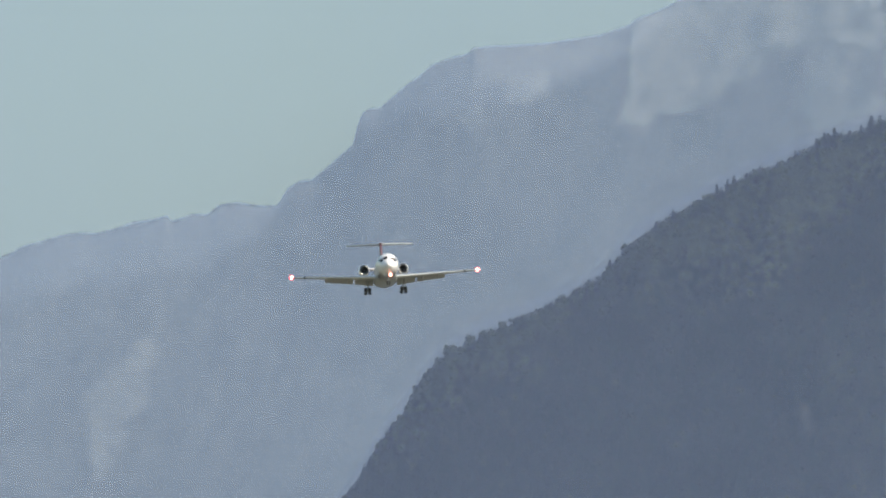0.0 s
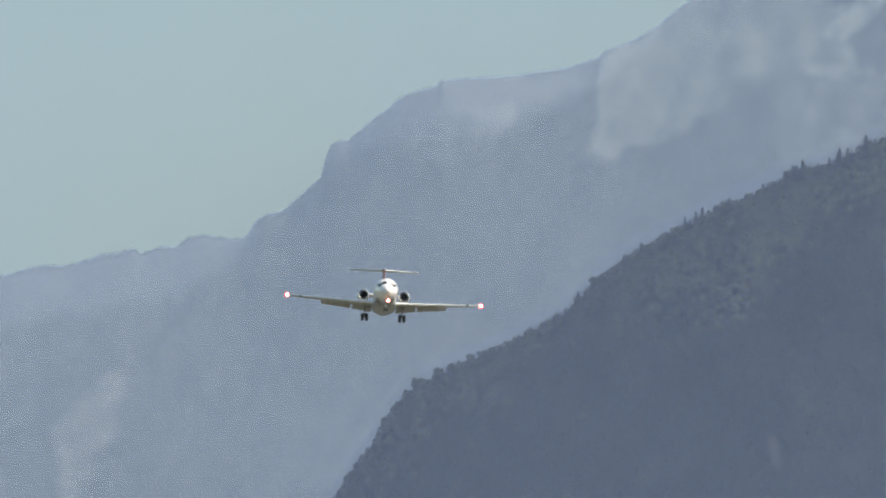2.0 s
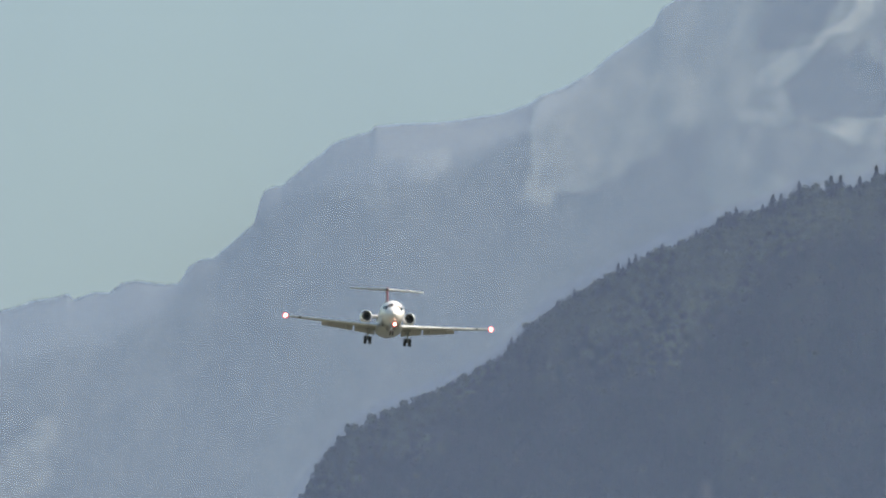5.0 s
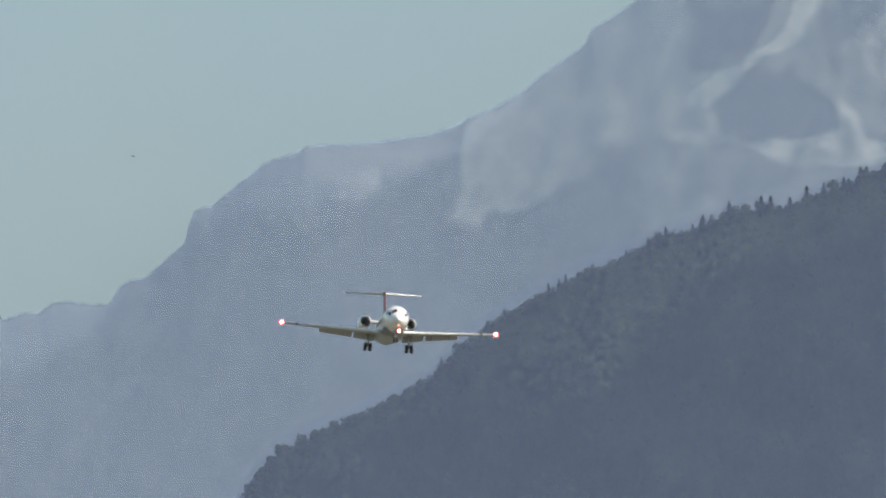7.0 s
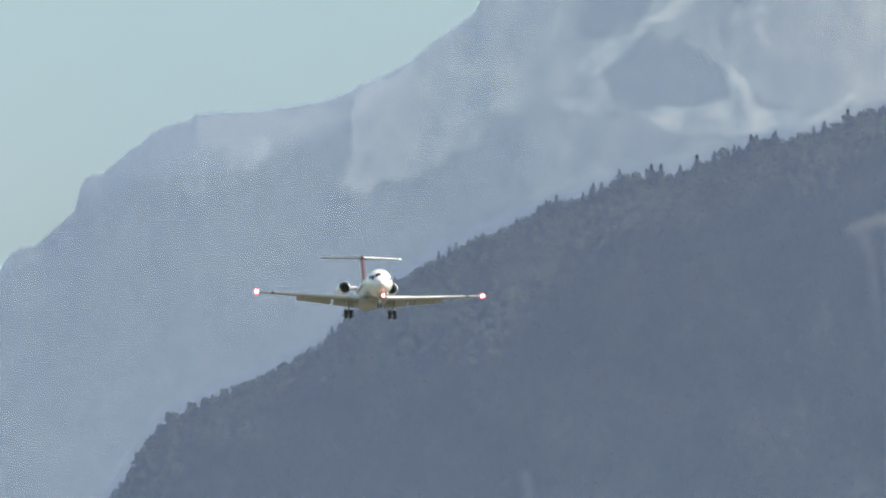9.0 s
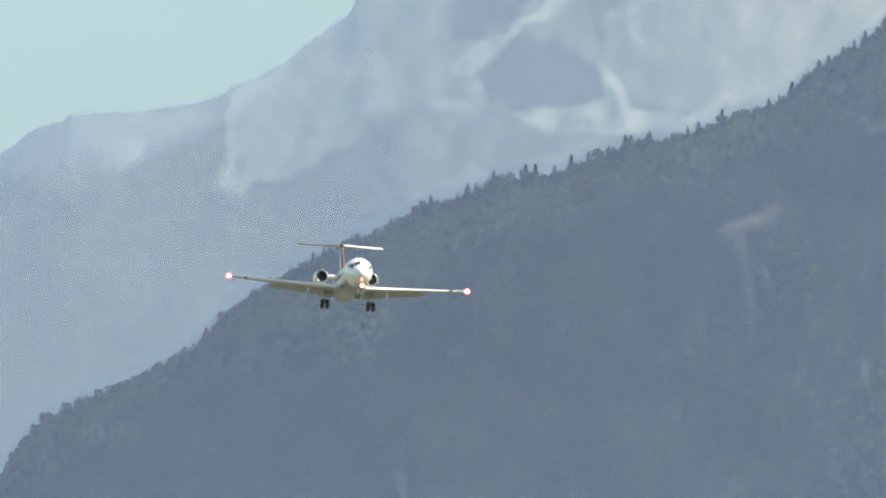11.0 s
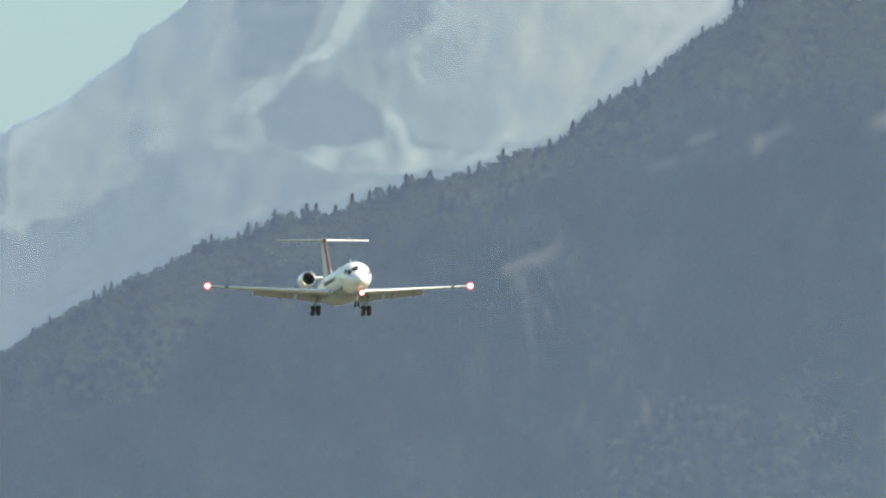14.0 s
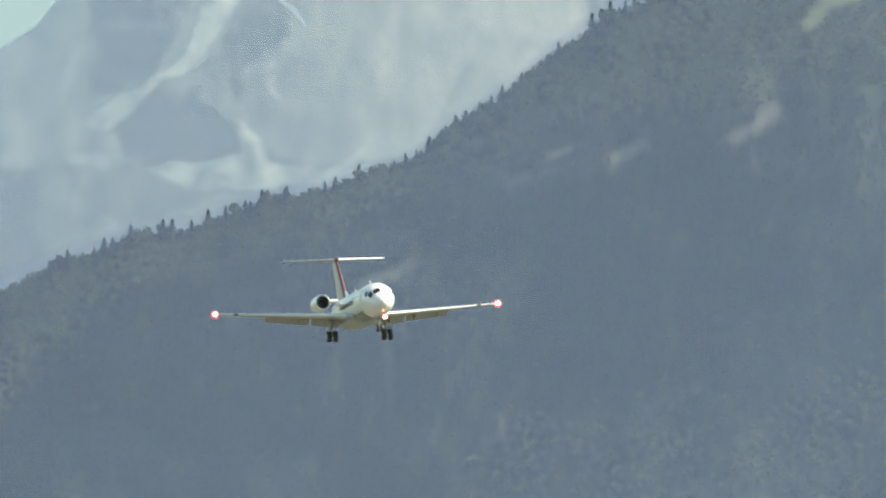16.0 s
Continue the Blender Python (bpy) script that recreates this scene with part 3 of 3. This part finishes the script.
        if rock[max(0, i - 3):i + 1, j].max() > 0.25 or meadow[i, j] > 0.6 or (rnd.random() < share_here) != broad:
            return None
        return slope_place(u, s)
    return place


tagged(forest("conifer_forest", 25000, on_slope(False), (0.45, 0.85), M_CONIFER, 21, (0, 1, 2)), "dense dark hazy conifer forest on the ridge's steep slope", "forest", kind="stuff")
tagged(forest("broadleaf_forest", 27000, on_slope(True), (0.42, 0.8), M_LEAF, 22, (3, 4, 5, 3, 4, 5, 0)), "lighter green hazy broad-leaved forest on the ridge", "forest", kind="stuff")


def on_far_crest(rnd):
    u, s = rnd.uniform(-250, 640), rnd.random() * 0.014 - 0.003
    if rnd.random() < np.clip((u - 440) / 60, 0, 1):
        return None
    i = np.interp(s, ss_far, np.arange(len(ss_far)))
    j = (u - us_far[0]) / 4.5
    i0, j0 = int(i), int(j)
    return far_xyz[i0, j0] * (1 - j + j0) + far_xyz[i0, j0 + 1] * (j - j0)


far_wood = forest("far_crest_forest", 900, on_far_crest, (0.15, 0.38), M_FAR_TREES, 33, (0, 3, 4, 5, 3, 4, 5))
tagged(far_wood, "pale hazy treetops along the far crest", "forest", kind="stuff")

def wheel(parent, x, y, z, radius, width):
    """A tyre with rounded shoulders, and its rim."""
    prof = [(-0.5, 0.62), (-0.5, 0.86), (-0.36, 0.97), (-0.15, 1.0), (0.15, 1.0), (0.36, 0.97), (0.5, 0.86), (0.5, 0.62)]
    ring = lambda k, r: [(x + k * width, y + r * radius * math.cos(a), z + r * radius * math.sin(a)) for a in (6.283 * i / 24 for i in range(24))]
    tyre = part("tyre", loft([ring(*p) for p in prof]), M_TYRE, parent, "black rubber tyre")
    part("rim", loft([ring(-0.53, 0.2), ring(-0.51, 0.58), ring(0.51, 0.58), ring(0.53, 0.2)]), M_STEEL, tyre)
    return tyre


# ---- the airliner: x across, y aft of the nose, z up from the fuselage's axis ----
airliner = tagged(new("airliner"), "white twin-engine jet airliner with red tail, landing gear down", "aeroplane")
AXIS = -0.62      # the fuselage's own axis
BODY_Y = [0.0, 0.12, 0.45, 1.0, 1.7, 2.5, 3.4, 4.6, 6.0, 9.0, 16.0, 22.5, 25.5, 28.5, 31.0, 32.6]
BODY_W = [0.05, 0.26, 0.56, 0.87, 1.13, 1.35, 1.52, 1.62, 1.65, 1.65, 1.65, 1.65, 1.52, 1.12, 0.62, 0.22]
BODY_T = [-0.52, -0.30, -0.02, 0.26, 0.66, 1.16, 1.45, 1.60, 1.65, 1.65, 1.65, 1.65, 1.65, 1.55, 1.32, 1.05]
BODY_B = [-0.60, -0.82, -1.08, -1.30, -1.47, -1.58, -1.63, -1.65, -1.65, -1.65, -1.65, -1.62, -1.28, -0.55, 0.12, 0.55]


def skin(y, a, out=0.0):
    """A place on the fuselage: y aft of the nose, a degrees round from the top."""
    w, t, b = curve_value(BODY_Y, BODY_W, y), curve_value(BODY_Y, BODY_T, y), curve_value(BODY_Y, BODY_B, y)
    c, h = (t + b) / 2, (t - b) / 2
    return ((w + out) * math.sin(radians(a)), y, AXIS + c + (h + out) * math.cos(radians(a)))


def body_piece(y0, y1, n, a0=0, a1=360):
    ys = [y0 + (y1 - y0) * (k / n) for k in range(n + 1)]
    return loft([[skin(y, 360 * k / 48) for k in range(48)] for y in ys])


def patch(ys, angles, out, thick=0.02):
    """A panel that lies on the fuselage's skin, a little proud of it."""
    bm = bmesh.new()
    grid = [[bm.verts.new(skin(y, a, out)) for a in angles] for y in ys]
    for i in range(len(ys) - 1):
        for j in range(len(angles) - 1):
            bm.faces.new((grid[i][j], grid[i + 1][j], grid[i + 1][j + 1], grid[i][j + 1]))
    bmesh.ops.solidify(bm, geom=bm.faces[:], thickness=thick)
    return bm


def span(a, b, n):
    return [a + (b - a) * k / n for k in range(n + 1)]


body = part("fuselage", body_piece(1.0, 31.0, 90), M_WHITE, airliner, "glossy white fuselage")
part("radome", body_piece(0.0, 0.996, 14), M_WHITE, body)
part("tail_cone", body_piece(31.004, 32.6, 8), M_WHITE, airliner)
part("belly_panel", patch(span(5.6, 27.0, 40), span(126, 234, 20), 0.008), M_BELLY, body, "pale grey belly skin")
for s in (1, -1):
    for y0, y1, a0, a1 in ((1.42, 2.10, 3, 38), (1.50, 2.30, 43, 68), (2.40, 3.05, 55, 75)):
        if s == 1 and a0 == 3:
            continue
        part("windscreen_pane", patch(span(y0, y1, 6), span(s * a0, s * a1, 6), 0.012), M_GLASS, body, "dark glossy cockpit pane")
    # passenger windows, in one row
    w = bmesh.new()
    ring = []
    for k in range(10):
        c, z = math.cos(6.283 * k / 10), math.sin(6.283 * k / 10)
        ring.append(w.verts.new((s * (1.585 + 0.012 - 0.02 * z), 0.14 * c, AXIS + 0.45 + 0.19 * z)))
    w.faces.new(ring)
    bmesh.ops.solidify(w, geom=w.faces[:], thickness=0.02)
    first = part("cabin_window", w, M_GLASS, body)
    for k in range(24):
        ob = first if k == 0 else share("cabin_window", first.data, body)
        ob.location.y = 6.2 + 0.79 * k
    # cabin doors with a proud edge
    for y0, y1 in ((4.4, 5.2), (24.6, 25.2)):
        part("cabin_door", patch(span(y0, y1, 3), span(s * 52, s * 112, 8), 0.012), M_WHITE, body)
    # the airline's titles, as plain dark bars
    for k in range(8):
        part("title_bar", patch(span(9.4 + k * 1.15, 10.2 + k * 1.15, 3), span(s * 78, s * 92, 4), 0.010), M_TITLE, body, "dark painted title bar")

# the flat front pane that throws the sun back
out = Vector((0.4255, -0.804, 0.415))
right = Vector((0, 0, 1)).cross(-out).normalized()
rise = (-out).cross(right).normalized() * -1
mid = Vector(skin(1.62, 36, 0.05))
rings = [[mid + out * d - right * sx * k - rise * sy * k for sx, sy in ((-0.36, -0.17), (-0.10, -0.20), (0.36, -0.16), (0.33, 0.18), (0.08, 0.20), (-0.32, 0.18))]
         for d, k in ((-0.22, 0.96), (-0.01, 1.0), (0.0, 0.98))]
part("windscreen_pane", loft(rings), M_PANE, body, "flat cockpit pane flashing in the sun", smooth=False)

# belly fairing under the wing
fair = []
for k in range(17):
    y = 11.5 + 11.0 * k / 16
    g_ = math.sin(math.pi * k / 16) ** 0.6
    fair.append([((1.5 + 0.25 * g_) * math.cos(a), y, AXIS - 1.0 + (0.45 + 0.42 * g_) * math.sin(a)) for a in (6.283 * i / 20 for i in range(20))])
part("belly_fairing", loft(fair), M_WING, airliner, "grey belly fairing")


def foil(x, y, z, chord, thick, t0=0.0, t1=1.0, n=12, twist=0.0):
    """An aerofoil section at x, from t0 to t1 of its chord."""
    def half(t):
        return thick * chord * (2.969 * math.sqrt(max(t, 0)) - 1.26 * t - 3.516 * t * t + 2.843 * t ** 3 - 1.015 * t ** 4) * 0.5 / 0.5 * 0.5
    ts = [t0 + (t1 - t0) * (0.5 - 0.5 * math.cos(math.pi * k / n)) for k in range(n + 1)]
    top = [(x, y + t * chord, z + half(t) * 1.15 + 0.004 - (t - 0.3) * twist) for t in ts]
    low = [(x, y + t * chord, z - half(t) * 0.85 - 0.004 - (t - 0.3) * twist) for t in reversed(ts)]
    return top + low


WING_X = [1.3, 4.6, 13.55]
WING_Y = [14.2, 15.45, 18.75]
WING_C = [5.3, 3.9, 1.55]
WING_Z = [-1.42, -1.20, -0.50]


def wing_at(x, t0, t1, n=12):
    i = lambda vals: np.interp(x, WING_X, vals)
    return foil(x, i(WING_Y), i(WING_Z), i(WING_C), np.interp(x, WING_X, [0.125, 0.115, 0.10]), t0, t1, n, 0.04 * i(WING_C) / 5)


def mirrored(rings, s):
    return [[(s * p[0], p[1], p[2]) for p in r] for r in rings]


def turned(rings, pivot_y, pivot_z, deg, shift):
    c, sn = math.cos(radians(deg)), math.sin(radians(deg))
    out = []
    for r, py, pz in zip(rings, pivot_y, pivot_z):
        out.append([(p[0], py + (p[1] - py) * c + (p[2] - pz) * sn + shift[0], pz - (p[1] - py) * sn + (p[2] - pz) * c + shift[1]) for p in r])
    return out


for s in (1, -1):
    wing = part("wing", loft(mirrored([wing_at(x, 0.075, 0.74 if x < 9.05 else 0.78) for x in (1.3, 2.5, 4.6, 6.8, 9.0)], s)), M_WING, airliner, "grey wing with dihedral")
    part("outer_panel", loft(mirrored([wing_at(x, 0.075, 0.78) for x in (9.0, 11.0, 13.0, 13.55)], s)), M_WING, wing)
    for x0, x1 in ((1.6, 11.65), (12.05, 13.55)):
        part("leading_edge", loft(mirrored([wing_at(x, 0.0, 0.078, 8) for x in span(x0, x1, 6)], s)), M_BARE, wing, "bright bare metal leading edge")
    part("edge_gap", loft(mirrored([wing_at(x, 0.02, 0.078, 6) for x in (11.65, 12.05)], s)), M_DARK, wing, "dark gap in the leading edge")
    for x0, x1 in ((1.75, 4.5), (4.72, 8.9)):
        xs = span(x0, x1, 4)
        rings = [wing_at(x, 0.73, 1.0, 8) for x in xs]
        py = [np.interp(x, WING_X, WING_Y) + 0.74 * np.interp(x, WING_X, WING_C) for x in xs]
        pz = [np.interp(x, WING_X, WING_Z) - 0.03 for x in xs]
        part("flap", loft(mirrored(turned(rings, py, pz, 34, (0.10, -0.08)), s)), M_FLAP, wing, "lowered grey landing flap")
    part("aileron", loft(mirrored([wing_at(x, 0.785, 1.0, 8) for x in (9.05, 11.0, 13.1)], s)), M_WING, wing)
    for x in (3.0, 5.6, 7.9):
        y, c, z = np.interp(x, WING_X, WING_Y), np.interp(x, WING_X, WING_C), np.interp(x, WING_X, WING_Z)
        part("flap_track_fairing", tube([(s * x, y + 0.45 * c, z - 0.16), (s * x, y + 0.62 * c, z - 0.30), (s * x, y + 0.85 * c, z - 0.42), (s * x, y + 1.05 * c, z - 0.62)],
                                        [0.03, 0.13, 0.13, 0.03], 10), M_WING, wing)
    tip = [[(s * (13.55 + 0.32 * k / 4), 18.75 + 0.12 * k + 1.55 * (0.5 - 0.5 * math.cos(a)) * (1 - 0.12 * k), -0.49 + 0.07 * (1 - (k / 4.2) ** 2) * math.sin(a))
            for a in (6.283 * i / 16 for i in range(16))] for k in range(5)]
    part("wing_tip", loft(tip), M_WING, wing)
    lamp = bmesh.new()
    bmesh.ops.create_uvsphere(lamp, u_segments=16, v_segments=10, radius=0.23)
    bmesh.ops.transform(lamp, matrix=Matrix.Translation((s * 13.78, 18.86, -0.49)) @ Matrix.Diagonal((0.9, 0.6, 0.8, 1)), verts=lamp.verts[:])
    light = part("landing_light", lamp, M_LAMP, wing, "glaring pinkish-white landing light")
    # flattened ball added behind the lamp, glowing red as its halo
    rim = bmesh.new()
    bmesh.ops.create_uvsphere(rim, u_segments=20, v_segments=10, radius=0.42)
    bmesh.ops.transform(rim, matrix=Matrix.Translation((s * 13.78, 18.98, -0.49)) @ Matrix.Diagonal((0.9, 0.25, 0.85, 1)), verts=rim.verts[:])
    part("lamp_rim", rim, M_LAMP_HALO, light, "red glowing disc made as the lamp's halo")

    # engine on its pylon
    ex, ez, ey = s * 2.89, 0.46, 21.4
    prof = [(0.0, 0.63), (-0.06, 0.68), (0.0, 0.72), (0.25, 0.77), (0.9, 0.81), (2.2, 0.82), (3.6, 0.74), (4.8, 0.58), (4.8, 0.52), (3.9, 0.50)]
    ring = lambda y, r: [(ex + r * math.cos(a), ey + y, ez + r * math.sin(a)) for a in (6.283 * i / 32 for i in range(32))]
    engine = part("engine", loft([ring(*p) for p in prof[3:]], cap=False), M_WHITE, airliner, "white rear-mounted jet engine nacelle")
    part("intake_lip", loft([ring(0.9, 0.60)] + [ring(*p) for p in prof[:4]], cap=False), M_BARE, engine, "polished metal intake lip")
    part("fan", loft([ring(0.86, 0.62), ring(0.9, 0.3), ring(0.55, 0.16), ring(0.42, 0.03)]), M_DARK, engine, "dark engine fan behind the intake")
    blade = bmesh.new()
    for k in range(18):
        a = 6.283 * k / 18
        c, q = math.cos(a), math.sin(a)
        vs = [blade.verts.new((ex + r * c - w * q, ey + 0.80 + d, ez + r * q + w * c)) for r, w, d in ((0.17, -0.03, 0), (0.60, -0.06, -0.03), (0.60, 0.06, 0.05), (0.17, 0.03, 0.03))]
        blade.faces.new(vs)
    bmesh.ops.solidify(blade, geom=blade.faces[:], thickness=0.01)
    part("fan_blades", blade, M_STEEL, engine)
    part("exhaust", loft([ring(4.3, 0.46), ring(4.9, 0.44), ring(4.9, 0.40), ring(4.4, 0.1)]), M_STEEL, engine)
    pyl = [foil(0, 22.3, 0, 3.6, 0.11), ]
    part("pylon", loft([[(s * x, 22.2 + (p[1] - 22.3), 0.62 + p[2] * 0.9) for p in pyl[0]] for x in (1.25, 1.8, 2.2)]), M_WHITE, airliner)

    # T-tail half
    tx, ty, tc, tz = [0.12, 4.95], [31.2, 33.2], [2.6, 1.35], [5.26, 5.36]
    tsec = lambda x, t0, t1: foil(x, np.interp(x, tx, ty), np.interp(x, tx, tz), np.interp(x, tx, tc), 0.10, t0, t1, 10, -0.03)
    stab = part("tailplane", loft(mirrored([tsec(x, 0.08, 0.70) for x in (0.12, 1.6, 3.3, 4.95)], s)), M_WING, airliner, "grey half of the high tailplane")
    part("leading_edge", loft(mirrored([tsec(x, 0.0, 0.083) for x in (0.12, 1.6, 3.3, 4.95)], s)), M_BARE, stab, "bright bare metal leading edge")
    part("elevator", loft(mirrored([tsec(x, 0.71, 1.0) for x in (0.25, 2.5, 4.8)], s)), M_WING, stab)

    # main gear
    gear = part("main_gear", tube([(s * 2.45, 17.7, -1.2), (s * 2.62, 17.7, -2.2), (s * 2.66, 17.72, -3.1)], [0.14, 0.12, 0.09], 12), M_STEEL, airliner, "steel main gear leg, lowered")
    part("side_brace", tube([(s * 1.55, 17.7, -1.4), (s * 2.6, 17.7, -2.3)], [0.07, 0.06], 8), M_STEEL, gear)
    part("axle", tube([(s * 2.66 - 0.45, 17.72, -3.12), (s * 2.66 + 0.45, 17.72, -3.12)], [0.06, 0.06], 8), M_STEEL, gear)
    door = bmesh.new()
    bmesh.ops.create_cube(door, size=1)
    bmesh.ops.transform(door, matrix=Matrix.Translation((s * 2.95, 17.7, -2.05)) @ Matrix.Rotation(s * radians(-6), 4, "Y") @ Matrix.Diagonal((0.05, 1.1, 1.25, 1)), verts=door.verts[:])
    bmesh.ops.bevel(door, geom=door.edges[:], offset=0.02, segments=2, affect="EDGES")
    part("gear_door", door, M_BELLY, gear)
    for off in (-0.31, 0.31):
        wheel(gear, s * 2.66 + off, 17.72, -3.15, 0.54, 0.42)

# fin, rudder and the bullet on top
def fin_at(z, t0, t1):
    k = (z - 0.85) / 4.35
    return [(p[2] - z, p[1], z) for p in foil(0, 25.4 + 5.8 * k, z, 6.2 - 3.2 * k, 0.11, t0, t1, 10)]


fin = part("fin", loft([fin_at(z, 0, 0.72) for z in span(0.85, 5.2, 6)]), M_RED, airliner, "dark red tail fin")
part("rudder", loft([fin_at(z, 0.725, 1.0) for z in span(1.05, 5.05, 6)]), M_WING, fin, "grey rudder")
part("dorsal_fillet", loft([[(p[2] - z, p[1] if i else p[1], z) for i, p in enumerate(foil(0, y, z, c, 0.05, 0, 1, 8))] for y, z, c in ((22.0, 0.95, 5.0), (24.0, 1.25, 3.2), (25.9, 1.75, 1.2))]), M_WHITE, fin, "white fillet at the foot of the fin")
part("fin_bullet", tube([(0, 30.3, 5.26), (0, 30.8, 5.28), (0, 31.8, 5.30), (0, 33.4, 5.3), (0, 34.6, 5.28)], [0.03, 0.2, 0.26, 0.2, 0.03], 14), M_RED, fin, "red fairing where the tailplane meets the fin")
for s in (1, -1):
    brake = patch(span(30.2, 31.0, 4), span(s * 60, s * 120, 6), 0.015)
    part("air_brake", brake, M_WHITE, airliner)

# nose gear with its lamp
nose = part("nose_gear", tube([(0, 3.5, -1.7), (0, 3.6, -2.6), (0, 3.66, -3.4)], [0.11, 0.09, 0.07], 12), M_STEEL, airliner, "steel nose gear leg, lowered")
part("drag_brace", tube([(0, 2.6, -1.9), (0, 3.6, -2.75)], [0.06, 0.05], 8), M_STEEL, nose)
part("axle", tube([(-0.26, 3.66, -3.42), (0.26, 3.66, -3.42)], [0.05, 0.05], 8), M_STEEL, nose)
for off in (-0.18, 0.18):
    wheel(nose, off, 3.66, -3.45, 0.34, 0.2)
for s in (1, -1):
    door = bmesh.new()
    bmesh.ops.create_cube(door, size=1)
    bmesh.ops.transform(door, matrix=Matrix.Translation((s * 0.38, 3.3, -2.3)) @ Matrix.Rotation(s * radians(8), 4, "Y") @ Matrix.Diagonal((0.04, 1.5, 0.5, 1)), verts=door.verts[:])
    bmesh.ops.bevel(door, geom=door.edges[:], offset=0.015, segments=2, affect="EDGES")
    part("gear_door", door, M_BELLY, nose)
bracket = part("lamp_bracket", tube([(0.28, 1.7, -1.75), (0.28, 1.6, -2.4)], [0.07, 0.06], 10), M_STEEL, airliner, "short strut under the nose")
lamp = bmesh.new()
bmesh.ops.create_uvsphere(lamp, u_segments=14, v_segments=8, radius=0.18)
bmesh.ops.transform(lamp, matrix=Matrix.Translation((0.28, 1.48, -2.5)) @ Matrix.Diagonal((1, 0.6, 1, 1)), verts=lamp.verts[:])
taxi = part("taxi_light", lamp, M_TAXI, bracket, "glaring reddish taxi light")
# red glowing disc added for the halo round the taxi light
rim = tube([(0.28, 1.52, -2.5), (0.28, 1.56, -2.5), (0.28, 1.64, -2.5)], [0.28, 0.27, 0.12], 16)
part("taxi_light_rim", rim, M_LAMP_HALO, bracket, "red glowing disc made as the lamp's halo")
# aerials under and over the fuselage
for y, z, up in ((8.5, 1.17, 1), (19.0, 1.17, 1)):
    part("aerial", loft([[(p[2] - 0.0, p[1], zz) for p in foil(0, y + 0.15 * k, 0, 0.4 - 0.18 * k, 0.12, 0, 1, 6)] for k, zz in ((0, z), (1, z + up * 0.35))]), M_WHITE, body)


# ---- a small bird far off in the sky: x across, y aft, z up ----
bird = tagged(new("bird"), "small dark bird gliding across the sky", "bird")
part("body", tube([(0, -0.10, 0), (0, -0.07, 0.0), (0, -0.01, 0.0), (0, 0.06, 0.0), (0, 0.10, 0)], [0.004, 0.018, 0.026, 0.016, 0.004], 10), M_BIRD, bird)
part("tail", loft([[(-0.010, 0.08, 0.002), (0.010, 0.08, 0.002), (0.010, 0.08, -0.002), (-0.010, 0.08, -0.002)], [(-0.03, 0.17, 0.002), (0.03, 0.17, 0.002), (0.03, 0.17, -0.002), (-0.03, 0.17, -0.002)]]), M_BIRD, bird)
for s in (1, -1):
    part("feathered_wing", loft([[(s * x, y0 + t * c, 0.02 * (x / 0.2) + h) for t, h in ((0, 0.0), (0.4, 0.006), (1, 0.0), (0.4, -0.004))]
                                 for x, y0, c in ((0.015, -0.05, 0.09), (0.09, -0.065, 0.08), (0.17, -0.03, 0.05), (0.22, 0.02, 0.012))]), M_BIRD, bird)
BIRD_WAY = [(0, 1500, -1500), (5, 1010, -380), (6, 840, 60), (6.5, 699, 110), (7, 533, 102), (7.5, 372, 100), (9, -150, 90), (16, -2600, 40)]

# ---- what moves ----
FLIGHT = [(0, -8.06, 2658.7, 157.11, 1.97, 2.75, -2.62), (0.5, -6.85, 2631.9, 155.83, 1.79, 2.88, -2.22),
(1, -5.59, 2605.1, 154.69, 1.60, 3.03, -0.88), (1.5, -4.65, 2578.3, 153.47, 1.44, 3.15, 0.69),
(2, -3.35, 2551.8, 151.95, 1.34, 3.20, 3.32), (2.5, -2.28, 2525.5, 150.84, 1.29, 3.14, 3.96),
(3, -0.93, 2499.3, 149.58, 1.29, 3.00, 4.18), (3.5, 0.53, 2473.4, 148.47, 1.34, 2.84, 4.37),
(4, 2.48, 2448.0, 147.60, 1.46, 2.70, 4.19), (6.5, 13.32, 2328.1, 143.38, 3.11, 2.18, 3.40),
(7, 15.80, 2300.1, 141.98, 3.32, 2.18, 3.15), (7.5, 18.27, 2270.9, 140.35, 3.49, 2.22, 2.40),
(8, 20.87, 2241.1, 138.50, 3.65, 2.29, 1.70), (8.5, 23.31, 2210.8, 136.92, 3.81, 2.40, 1.20),
(9, 26.21, 2180.4, 135.22, 3.93, 2.51, 0.84), (11.5, 39.97, 2032.8, 128.01, 3.67, 2.45, 3.83),
(12, 43.38, 2000.3, 126.53, 3.85, 2.15, 2.98), (12.5, 46.42, 1967.2, 125.10, 4.11, 1.81, 1.13),
(13, 49.75, 1933.5, 123.71, 4.48, 1.41, -0.28), (13.5, 52.64, 1899.4, 122.18, 4.87, 1.00, -0.23),
(14, 55.76, 1864.9, 120.60, 5.21, 0.69, -0.48), (14.5, 58.66, 1830.2, 118.51, 5.44, 0.53, -0.50),
(15, 61.73, 1795.3, 116.24, 5.60, 0.51, -1.37), (15.5, 64.50, 1760.5, 113.78, 5.67, 0.57, -2.52),
(16, 67.49, 1725.8, 111.20, 5.66, 0.66, -2.74)]


def motions():
    walk(airliner, [(t, pose(x, y, z, -nose_up, lean, turn)) for t, x, y, z, turn, nose_up, lean in FLIGHT])
    walk(bird, [(t, pose(*bearing(u, v, 900), 0, 0, -82)) for t, u, v in BIRD_WAY])


motions()
